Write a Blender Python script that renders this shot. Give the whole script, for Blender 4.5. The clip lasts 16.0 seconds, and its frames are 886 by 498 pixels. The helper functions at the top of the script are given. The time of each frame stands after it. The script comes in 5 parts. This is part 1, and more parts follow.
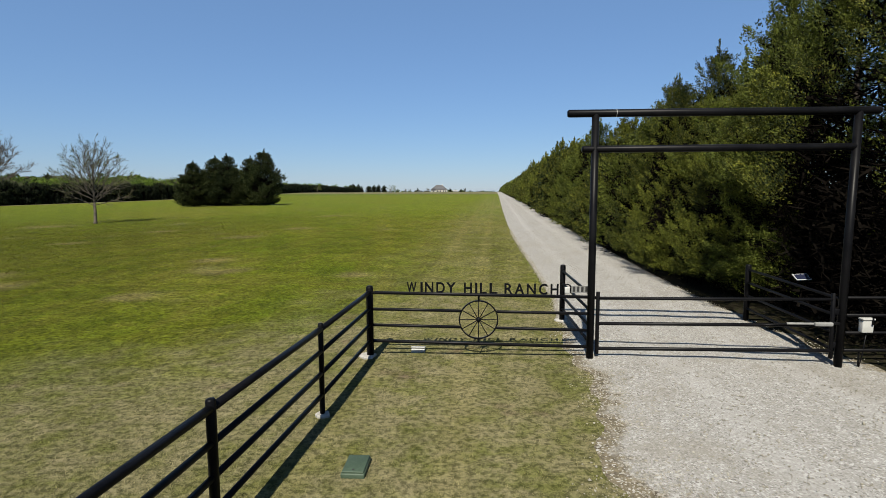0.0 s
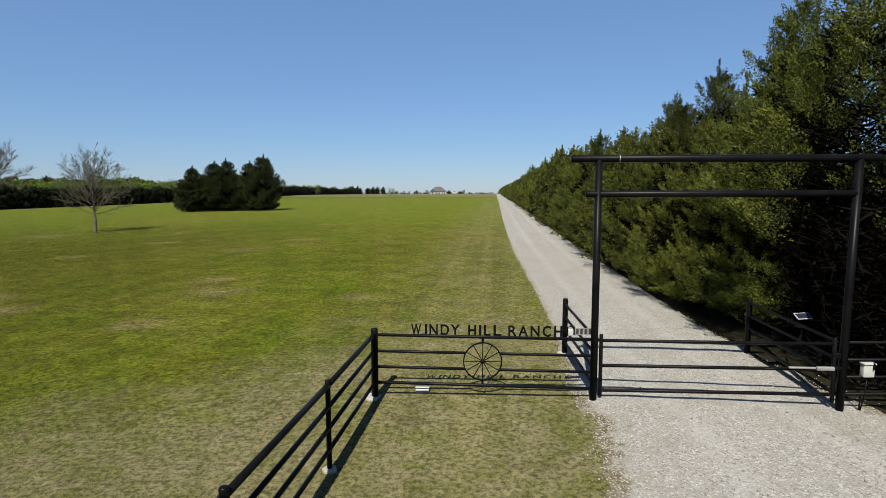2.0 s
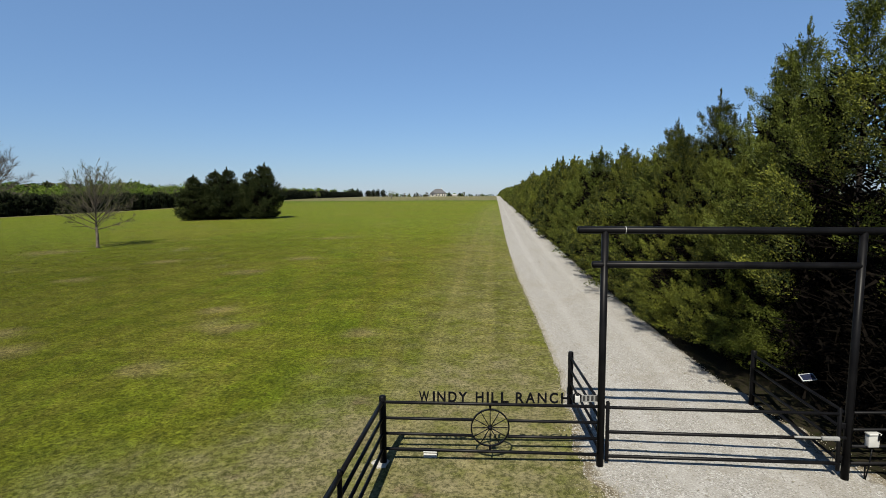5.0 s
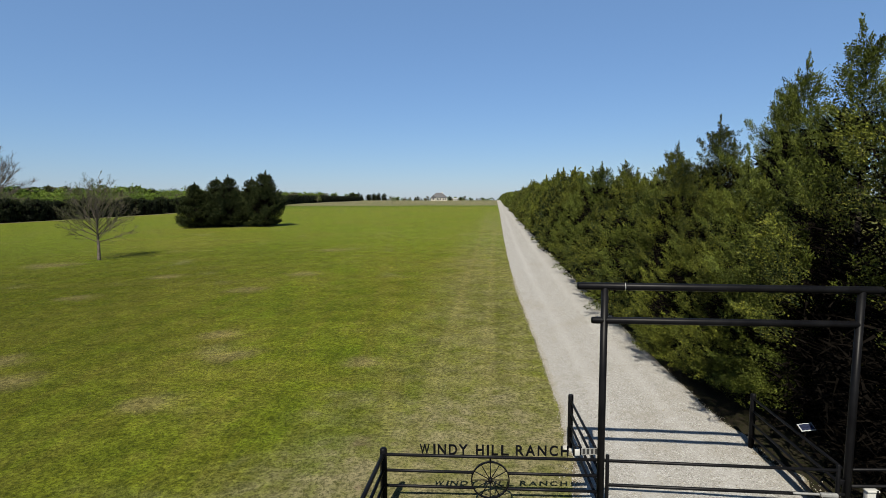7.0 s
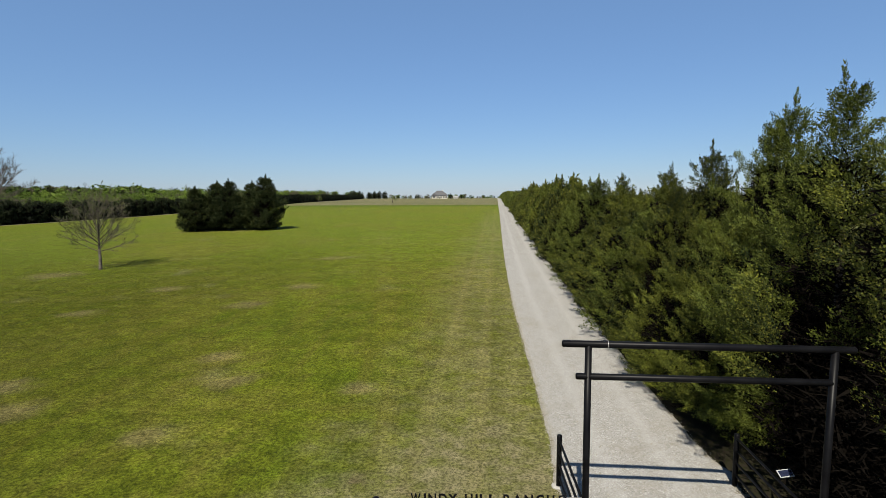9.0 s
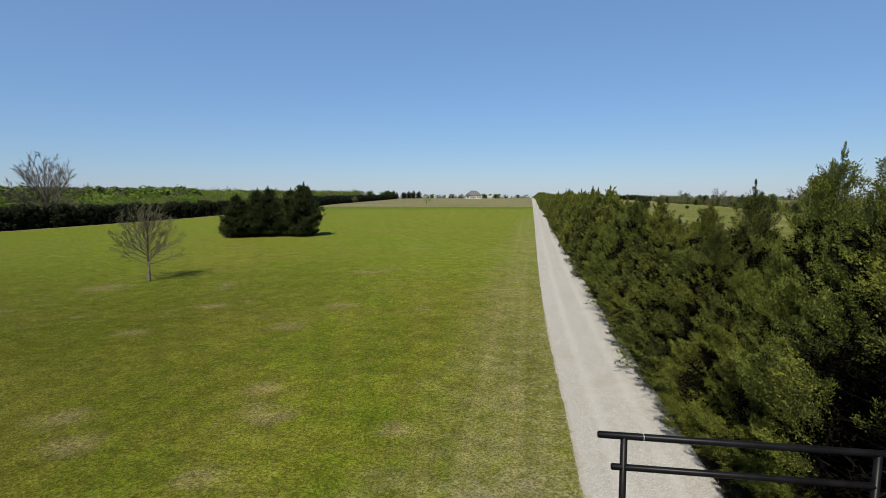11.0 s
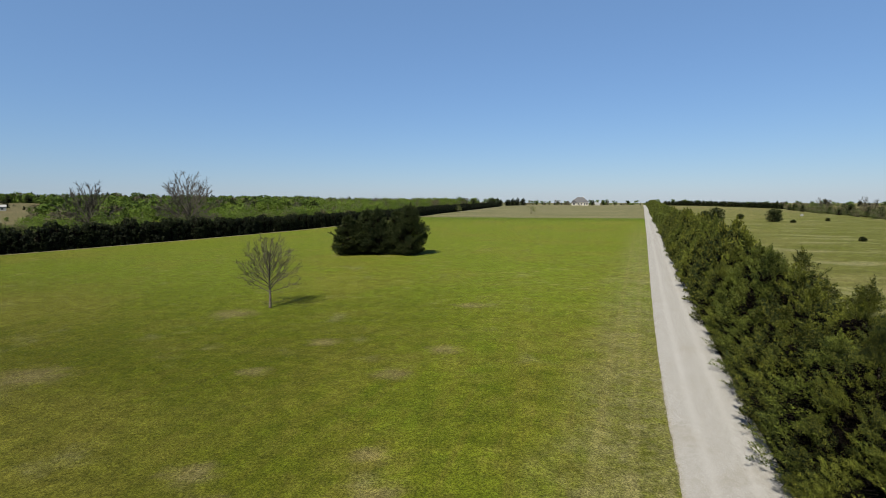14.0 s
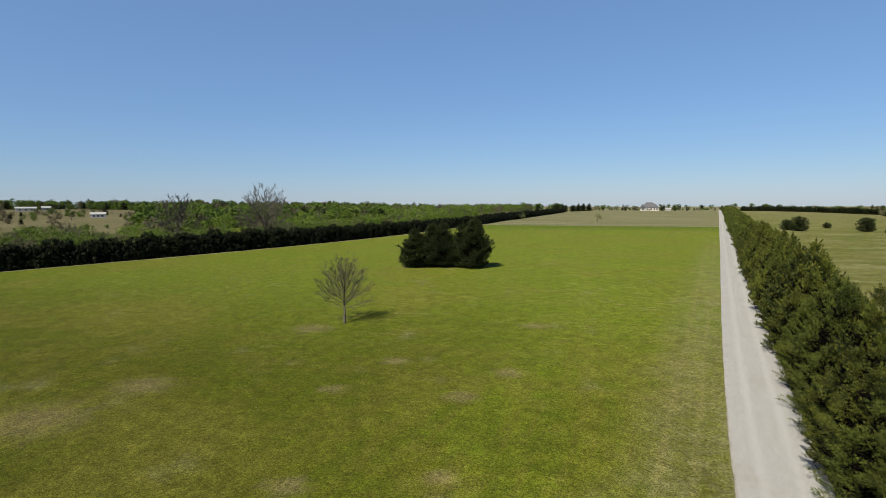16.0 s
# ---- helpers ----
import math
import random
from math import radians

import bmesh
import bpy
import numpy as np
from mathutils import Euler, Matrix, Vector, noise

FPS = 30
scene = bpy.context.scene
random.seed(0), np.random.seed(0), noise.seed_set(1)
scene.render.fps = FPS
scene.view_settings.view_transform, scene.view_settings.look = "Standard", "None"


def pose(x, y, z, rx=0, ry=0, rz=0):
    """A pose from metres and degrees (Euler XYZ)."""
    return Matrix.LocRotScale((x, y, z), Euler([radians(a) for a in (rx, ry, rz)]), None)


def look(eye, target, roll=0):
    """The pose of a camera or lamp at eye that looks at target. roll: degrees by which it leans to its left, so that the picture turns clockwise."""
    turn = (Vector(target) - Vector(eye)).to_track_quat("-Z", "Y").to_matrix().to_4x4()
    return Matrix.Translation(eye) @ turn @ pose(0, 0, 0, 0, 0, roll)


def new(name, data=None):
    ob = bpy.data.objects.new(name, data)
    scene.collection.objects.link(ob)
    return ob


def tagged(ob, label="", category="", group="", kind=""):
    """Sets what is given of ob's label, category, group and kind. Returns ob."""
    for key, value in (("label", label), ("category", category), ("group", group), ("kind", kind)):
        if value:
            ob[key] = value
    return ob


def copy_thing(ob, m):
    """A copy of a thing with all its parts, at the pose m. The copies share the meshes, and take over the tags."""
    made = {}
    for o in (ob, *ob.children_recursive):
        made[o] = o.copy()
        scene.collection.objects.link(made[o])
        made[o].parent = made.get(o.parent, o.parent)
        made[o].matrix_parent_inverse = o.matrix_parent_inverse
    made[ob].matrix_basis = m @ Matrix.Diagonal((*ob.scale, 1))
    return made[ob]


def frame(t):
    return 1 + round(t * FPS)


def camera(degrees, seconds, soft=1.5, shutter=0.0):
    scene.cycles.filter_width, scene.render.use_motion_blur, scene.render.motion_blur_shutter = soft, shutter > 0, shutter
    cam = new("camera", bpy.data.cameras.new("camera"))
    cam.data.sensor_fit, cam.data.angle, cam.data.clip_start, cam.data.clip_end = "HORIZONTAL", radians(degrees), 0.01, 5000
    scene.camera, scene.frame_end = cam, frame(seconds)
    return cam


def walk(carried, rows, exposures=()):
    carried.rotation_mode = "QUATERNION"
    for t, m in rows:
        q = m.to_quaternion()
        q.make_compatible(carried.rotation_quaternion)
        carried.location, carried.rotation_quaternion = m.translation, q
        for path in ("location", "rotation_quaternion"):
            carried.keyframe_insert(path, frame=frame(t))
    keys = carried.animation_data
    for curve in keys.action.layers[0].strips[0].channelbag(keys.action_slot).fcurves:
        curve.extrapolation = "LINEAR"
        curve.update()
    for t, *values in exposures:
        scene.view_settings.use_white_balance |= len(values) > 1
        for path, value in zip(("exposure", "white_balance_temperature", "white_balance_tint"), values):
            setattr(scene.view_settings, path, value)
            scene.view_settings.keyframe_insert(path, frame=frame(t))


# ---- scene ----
cam = camera(80.3, 16.0, soft=0.5)
PATH = [
    (0, (0.013, 0.052, 3.162), (0.011, 2.041, 2.959), 0.0),
    (0.5, (0.014, 0.084, 3.345), (0.012, 2.074, 3.142), 0.0),
    (1, (-0.002, 0.115, 3.536), (0.0, 2.105, 3.337), -0.0),
    (1.5, (-0.056, 0.08, 3.756), (-0.053, 2.07, 3.556), -0.1),
    (2, (-0.09, 0.066, 3.964), (-0.088, 2.056, 3.765), -0.0),
    (2.5, (-0.122, 0.079, 4.176), (-0.119, 2.069, 3.977), -0.1),
    (3, (-0.135, 0.067, 4.383), (-0.132, 2.057, 4.185), -0.2),
    (5.5, (-0.264, 0.152, 5.494), (-0.264, 2.142, 5.302), -0.2),
    (6, (-0.293, 0.216, 5.726), (-0.298, 2.208, 5.538), -0.2),
    (6.5, (-0.295, 0.175, 5.981), (-0.298, 2.166, 5.796), -0.2),
    (7, (-0.229, 0.124, 6.257), (-0.23, 2.116, 6.074), -0.1),
    (7.5, (-0.12, 0.063, 6.541), (-0.119, 2.054, 6.357), -0.2),
    (8, (-0.043, -0.032, 6.833), (-0.039, 1.959, 6.646), -0.2),
    (8.5, (0.001, -0.079, 7.143), (0.006, 1.911, 6.952), -0.2),
    (11, (-0.12, -0.32, 9.376), (-0.251, 1.666, 9.176), -0.0),
    (11.5, (-0.205, -0.243, 9.92), (-0.361, 1.741, 9.719), -0.0),
    (12, (-0.416, -0.048, 10.394), (-0.6, 1.934, 10.195), -0.1),
    (12.5, (-0.505, 0.163, 10.888), (-0.785, 2.133, 10.692), -0.0),
    (13, (-0.577, 0.343, 11.408), (-0.96, 2.296, 11.216), -0.1),
    (13.5, (-0.548, 0.536, 11.939), (-1.015, 2.472, 11.751), -0.1),
    (14, (-0.453, 0.618, 12.536), (-0.969, 2.542, 12.353), -0.1),
    (14.5, (-0.425, 0.342, 13.075), (-0.976, 2.256, 12.896), -0.2),
    (15, (-0.369, -0.114, 13.646), (-1.004, 1.775, 13.472), -0.2),
    (15.5, (-0.322, -0.778, 14.172), (-1.022, 1.087, 14.002), -0.2),
    (16, (-0.095, -1.522, 14.721), (-0.838, 0.327, 14.554), -0.3),
]
walk(cam, [(t, look(eye, target, roll)) for t, eye, target, roll in PATH])

# ---- light ----
SUN_WAY = Vector((0.20, 0.86, -1.0)).normalized()      # the way the sunlight travels
SUN_EL, SUN_AZ = math.asin(-SUN_WAY.z), math.atan2(-SUN_WAY.x, -SUN_WAY.y)
world = bpy.data.worlds.new("sky")
scene.world = world
world.use_nodes = True
wt = world.node_tree
sky = wt.nodes.new("ShaderNodeTexSky")
sky.sky_type, sky.sun_disc = "NISHITA", False
sky.sun_elevation, sky.sun_rotation = SUN_EL, SUN_AZ
sky.air_density, sky.dust_density, sky.ozone_density = 1.15, 0.15, 8.0
tint = wt.nodes.new("ShaderNodeMix")
tint.data_type, tint.blend_type = "RGBA", "MULTIPLY"
tint.inputs[0].default_value = 1.0
tint.inputs[7].default_value = (0.92, 0.94, 1.02, 1.0)
wt.links.new(sky.outputs[0], tint.inputs[6])
haze = wt.nodes.new("ShaderNodeMix")
haze.data_type = "RGBA"
haze.inputs[0].default_value = 0.42
haze.inputs[7].default_value = (1.95, 3.5, 6.0, 1.0)
wt.links.new(tint.outputs[2], haze.inputs[6])
wt.links.new(haze.outputs[2], wt.nodes["Background"].inputs[0])
wt.nodes["Background"].inputs[1].default_value = 0.050
sun = bpy.data.lights.new("sun", "SUN")
sun.energy, sun.angle, sun.color = 5.0, radians(0.53), (1.0, 0.935, 0.80)
sun_ob = new("sun", sun)
sun_ob.matrix_world = look((0, 0, 60), Vector((0, 0, 60)) + SUN_WAY)
scene.view_settings.exposure = 1.11


# ---- materials ----
class Nodes:
    """A material and short ways to add nodes to it."""

    def __init__(self, name, rough=0.8, metal=0.0, spec=0.3):
        self.mat = bpy.data.materials.new(name)
        self.mat.use_nodes = True
        self.t = self.mat.node_tree
        self.b = self.t.nodes["Principled BSDF"]
        self.b.inputs["Roughness"].default_value = rough
        self.b.inputs["Metallic"].default_value = metal
        self.b.inputs["Specular IOR Level"].default_value = spec
        self.pos = self.add("ShaderNodeNewGeometry").outputs["Position"]

    def add(self, kind):
        return self.t.nodes.new(kind)

    def put(self, socket, value):
        if isinstance(value, bpy.types.NodeSocket):
            self.t.links.new(value, socket)
        else:
            socket.default_value = value

    def math(self, op, a, b=0.0, clamp=False):
        n = self.add("ShaderNodeMath")
        n.operation, n.use_clamp = op, clamp
        self.put(n.inputs[0], a)
        self.put(n.inputs[1], b)
        return n.outputs[0]

    def axes(self, vec):
        n = self.add("ShaderNodeSeparateXYZ")
        self.put(n.inputs[0], vec)
        return n.outputs

    def stretch(self, vec, scale, turn=0.0):
        n = self.add("ShaderNodeMapping")
        self.put(n.inputs[0], vec)
        n.inputs["Rotation"].default_value = (0, 0, turn)
        n.inputs["Scale"].default_value = scale
        return n.outputs[0]

    def noise(self, scale, detail=3.0, vec=None, rough=0.55):
        n = self.add("ShaderNodeTexNoise")
        self.put(n.inputs["Vector"], vec or self.pos)
        n.inputs["Scale"].default_value, n.inputs["Detail"].default_value = scale, detail
        n.inputs["Roughness"].default_value = rough
        return n.outputs["Fac"]

    def step(self, value, lo, hi, smooth=True):
        n = self.add("ShaderNodeMapRange")
        n.interpolation_type = "SMOOTHSTEP" if smooth else "LINEAR"
        self.put(n.inputs["Value"], value)
        n.inputs["From Min"].default_value, n.inputs["From Max"].default_value = lo, hi
        return n.outputs[0]

    def mix(self, fac, a, b, kind="MIX"):
        n = self.add("ShaderNodeMix")
        n.data_type, n.blend_type = "RGBA", kind
        self.put(n.inputs[0], fac)
        for socket, value in ((n.inputs[6], a), (n.inputs[7], b)):
            self.put(socket, (*value, 1.0) if isinstance(value, tuple) else value)
        return n.outputs[2]

    def colour(self, value):
        self.put(self.b.inputs["Base Color"], (*value, 1.0) if isinstance(value, tuple) else value)
        return self

    def bump(self, height, strength=0.4, distance=0.02):
        n = self.add("ShaderNodeBump")
        n.inputs["Strength"].default_value, n.inputs["Distance"].default_value = strength, distance
        self.put(n.inputs["Height"], height)
        self.t.links.new(n.outputs[0], self.b.inputs["Normal"])
        return self


def plain(name, a, b, scale, rough=0.7, metal=0.0, bump=0.15, fine=40.0, spec=0.3):
    """Two tones mixed by a coarse and a fine noise, with a fine relief."""
    n = Nodes(name, rough, metal, spec)
    f = n.noise(fine, 2)
    n.colour(n.mix(n.step(n.math("ADD", n.math("MULTIPLY", n.noise(scale, 4), 0.7), n.math("MULTIPLY", f, 0.3)), 0.35, 0.65), a, b))
    n.bump(f, bump, 0.005)
    return n.mat


def field_colour(n):
    """The tones of the turf, by where it grows."""
    x, y, _ = n.axes(n.pos)
    side = n.math("SUBTRACT", x, n.math("MULTIPLY", y, 0.0993))            # across the drive
    rows = n.stretch(n.pos, (1.0, 0.07, 1.0), radians(-5.7))               # along the mowing lines
    across = n.stretch(n.pos, (0.05, 1.0, 1.0), radians(8))
    big, mid, small = n.noise(0.05, 3), n.noise(0.35, 5, rough=0.65), n.noise(1.7, 5, rough=0.7)
    grass = n.mix(n.step(mid, 0.3, 0.7), (0.100, 0.140, 0.009), (0.146, 0.168, 0.014))
    grass = n.mix(n.math("MULTIPLY", n.step(big, 0.4, 0.65), 0.7), grass, (0.118, 0.126, 0.013))
    grass = n.mix(n.math("MULTIPLY", n.step(n.noise(1.3, 4, rows), 0.45, 0.7), 0.5), grass, (0.138, 0.128, 0.021))
    grass = n.mix(n.math("MULTIPLY", n.step(n.noise(0.22, 5, across), 0.50, 0.70), 0.5), grass, (0.175, 0.165, 0.032))
    grass = n.mix(n.math("MULTIPLY", n.step(small, 0.45, 0.75), 0.45), grass, (0.064, 0.088, 0.006))
    mottle = n.noise(0.16, 6, rough=0.72)
    grass = n.mix(n.math("MULTIPLY", n.step(mottle, 0.50, 0.64), 0.45), grass, (0.190, 0.172, 0.036))
    grass = n.mix(n.math("MULTIPLY", n.step(mottle, 0.48, 0.36), 0.45), grass, (0.072, 0.108, 0.007))
    # darker green towards the west, fading out up the field
    dark_west = n.math("MULTIPLY", n.step(x, -7.0, -22.0), n.step(y, 130.0, 60.0))
    grass = n.mix(n.math("MULTIPLY", dark_west, 0.5), grass, (0.062, 0.070, 0.005))
    grass = n.mix(n.math("MULTIPLY", n.step(y, 28.0, 80.0), 0.6), grass, (0.155, 0.215, 0.018))
    grass = n.mix(n.math("MULTIPLY", n.step(n.noise(0.035, 6, rough=0.65), 0.46, 0.62), 0.5), grass, (0.175, 0.165, 0.028))
    lush_end = n.math("MULTIPLY", n.step(y, 225.0, 262.0), 0.6)
    grass = n.mix(lush_end, grass, (0.070, 0.118, 0.010))
    dash = n.stretch(n.pos, (0.28, 1.1, 1.0), radians(7))
    grass = n.mix(n.math("MULTIPLY", n.math("MULTIPLY", n.step(n.noise(1.0, 4, dash, 0.6), 0.60, 0.70), n.step(y, 40.0, 75.0)), 0.7), grass, (0.270, 0.255, 0.095))
    # light and dark grass grain, with tuft shadows put into the tone
    tuft = n.math("ADD", n.math("MULTIPLY", n.noise(4.6, 5, rough=0.85), 0.8), n.math("MULTIPLY", n.noise(0.8, 3), 0.2))
    tuft = n.math("ADD", n.math("MULTIPLY", n.step(tuft, 0.36, 0.64, False), 1.25), 0.505)
    blotch = n.math("ADD", n.math("MULTIPLY", n.step(n.noise(0.9, 7, rough=0.82), 0.34, 0.66, False), 0.55), 0.74)
    tuft = n.math("MULTIPLY", tuft, blotch)
    dry = n.mix(n.step(small, 0.32, 0.66), (0.172, 0.174, 0.064), (0.262, 0.242, 0.128))
    spots = n.step(n.math("ADD", n.noise(0.17, 4, rough=0.6), n.math("MULTIPLY", mid, 0.25)), 0.70, 0.95)
    grass = n.mix(n.math("MULTIPLY", spots, 0.55), grass, dry)
    # trodden, dry turf by the entrance and along the drive
    rag = n.math("MULTIPLY", n.math("SUBTRACT", n.noise(0.28, 4), 0.5), 16.0)
    gate = n.step(n.math("ADD", n.math("ADD", y, n.math("MULTIPLY", n.math("ABSOLUTE", n.math("SUBTRACT", x, 0.8)), 1.15)), rag), 21.5, 13.0)
    verge = n.math("MULTIPLY", n.step(n.math("ADD", side, n.math("MULTIPLY", rag, 0.22)), -6.5, 0.0), n.step(y, 260.0, 60.0))
    worn = n.math("MULTIPLY", n.math("MAXIMUM", gate, n.math("MULTIPLY", verge, 0.6)), n.step(n.math("ADD", mid, n.math("MULTIPLY", small, 0.4)), 0.50, 0.82))
    grass = n.mix(n.math("ADD", n.math("MULTIPLY", worn, 0.66), n.math("MULTIPLY", n.math("MAXIMUM", gate, n.math("MULTIPLY", verge, 0.3)), 0.58), True), grass, dry)
    soil = n.math("MULTIPLY", gate, n.step(n.math("ADD", n.noise(0.75, 3), n.math("MULTIPLY", small, 0.25)), 0.72, 0.86))
    grass = n.mix(n.math("MULTIPLY", soil, 0.7), grass, (0.150, 0.108, 0.074))
    # bare rings and patches in the turf
    for px, py, pr in ((-40.6, 21.2, 5.2), (-13.1, 34.4, 1.8), (-11.1, 40.6, 1.7), (-39.5, 29.0, 3.6), (-37.2, 49.5, 3.4), (-17.6, 19.9, 1.7), (-10.1, 23.3, 1.3), (-23.6, 33.1, 1.6), (-12.4, 57.1, 2.2), (-8.8, 20.3, 1.5), (-9.2, 15.6, 1.3), (-15.2, 17.6, 1.6), (-22.0, 41.0, 2.0), (-3.2, 19.4, 1.1)):
        dx, dy = n.math("SUBTRACT", x, px), n.math("SUBTRACT", y, py)
        far = n.math("SQRT", n.math("ADD", n.math("MULTIPLY", dx, dx), n.math("MULTIPLY", dy, n.math("MULTIPLY", dy, 1.6))))
        far = n.math("ADD", far, n.math("MULTIPLY", n.math("SUBTRACT", n.noise(0.9, 4, rough=0.65), 0.5), pr * 1.6))
        grass = n.mix(n.math("MULTIPLY", n.step(far, pr * 1.15, pr * 0.1), 0.55), grass, n.mix(0.45, dry, (0.265, 0.185, 0.085)))
    # wheel tracks on the verge
    for lane in (-0.5, -2.3):
        off = n.math("ABSOLUTE", n.math("ADD", n.math("SUBTRACT", side, lane), n.math("MULTIPLY", n.math("SUBTRACT", mid, 0.5), 0.5)))
        grass = n.mix(n.math("MULTIPLY", n.math("MULTIPLY", n.step(off, 0.40, 0.1), n.step(y, 260.0, 120.0)), 0.22), grass, (0.270, 0.245, 0.090))
    tuft = n.math("ADD", n.math("MULTIPLY", n.math("SUBTRACT", tuft, 1.08), n.math("SUBTRACT", 1.0, n.math("MULTIPLY", gate, 0.65))), 1.08)
    grass = n.mix(1.0, n.mix(1.0, grass, tuft, "MULTIPLY"), (1.06, 1.0, 1.1), "MULTIPLY")
    # the unmown rise beyond the mown field
    rise = n.step(n.math("ADD", y, n.math("MULTIPLY", n.math("SUBTRACT", big, 0.5), 6.0)), 271.0, 276.0)
    rough = n.mix(n.step(n.noise(0.22, 6, across, 0.65), 0.35, 0.62), (0.165, 0.160, 0.070), (0.275, 0.250, 0.150))
    grass = n.mix(n.math("MULTIPLY", rise, n.step(side, 6.0, 2.0)), grass, rough)
    # the pasture east of the cedar row
    streak = n.stretch(n.pos, (0.055, 0.10, 1.0), radians(4))
    past = n.mix(n.step(n.noise(1.0, 6, streak, 0.65), 0.28, 0.72), (0.130, 0.142, 0.028), (0.235, 0.210, 0.080))
    past = n.mix(n.math("MULTIPLY", n.step(n.noise(0.02, 3), 0.42, 0.6), 0.6), past, (0.135, 0.150, 0.030))
    lines = n.stretch(n.pos, (0.03, 0.30, 1.0), radians(-6))
    past = n.mix(n.math("MULTIPLY", n.step(n.noise(1.0, 5, lines, 0.6), 0.54, 0.70), 0.25), past, (0.300, 0.270, 0.130))
    past = n.mix(n.math("MULTIPLY", n.step(y, 300.0, 520.0), 0.8), past, (0.220, 0.195, 0.082))
    wisp = n.stretch(n.pos, (0.07, 0.16, 1.0), radians(-14))
    past = n.mix(n.math("MULTIPLY", n.step(n.noise(1.0, 7, wisp, 0.75), 0.52, 0.60), 0.65), past, (0.330, 0.300, 0.160))
    past = n.mix(n.math("MULTIPLY", n.step(n.noise(0.35, 6, rough=0.75), 0.58, 0.70), 0.5), past, (0.085, 0.090, 0.030))
    grass = n.mix(n.step(side, 9.0, 11.0), grass, n.mix(1.0, n.mix(1.0, past, (0.86, 0.87, 0.86), "MULTIPLY"), tuft, "MULTIPLY"))
    grass = n.mix(n.step(n.math("ADD", x, n.math("MULTIPLY", big, 60.0)), -190.0, -230.0), grass, n.mix(1.0, n.mix(n.noise(0.02, 4), (0.115, 0.108, 0.045), (0.250, 0.205, 0.125)), tuft, "MULTIPLY"))
    # bare soil and fallen needles under the cedars, darkened to paint in the trees' shade
    litter_shade = n.math("MULTIPLY", n.step(n.math("ADD", side, n.math("MULTIPLY", small, 0.8)), 5.6, 6.2), n.step(side, 11.5, 10.0))
    litter_shade = n.math("MULTIPLY", litter_shade, n.step(y, 7.8, 8.8))
    return n.mix(litter_shade, n.mix(1.0, grass, (0.440, 0.450, 0.430), "MULTIPLY"), n.mix(small, (0.008, 0.0065, 0.005), (0.019, 0.015, 0.011)))


def field_material():
    n = Nodes("field_grass", 0.9, spec=0.03)
    n.b.inputs["Diffuse Roughness"].default_value = 0.55
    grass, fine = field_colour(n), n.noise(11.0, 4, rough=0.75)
    # dark specks: thatch, and the shade between blades mixed into the colour
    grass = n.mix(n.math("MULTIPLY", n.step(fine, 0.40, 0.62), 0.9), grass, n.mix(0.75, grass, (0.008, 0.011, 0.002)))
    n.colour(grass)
    n.bump(n.math("ADD", fine, n.math("MULTIPLY", n.noise(38.0, 3), 0.7)), 0.8, 0.06)
    return n.mat


def blade_material():
    n = Nodes("grass_blades", 0.7, spec=0.1)
    island = n.add("ShaderNodeNewGeometry").outputs["Random Per Island"]
    c = n.mix(1.0, field_colour(n), (1.3, 1.27, 1.25), "MULTIPLY")
    c = n.mix(n.step(island, 0.975, 1.0), c, (0.14, 0.12, 0.052))
    c = n.mix(n.math("MULTIPLY", n.step(island, 0.35, 0.0), 0.6), c, (0.023, 0.033, 0.004))
    n.colour(c)
    return n.mat


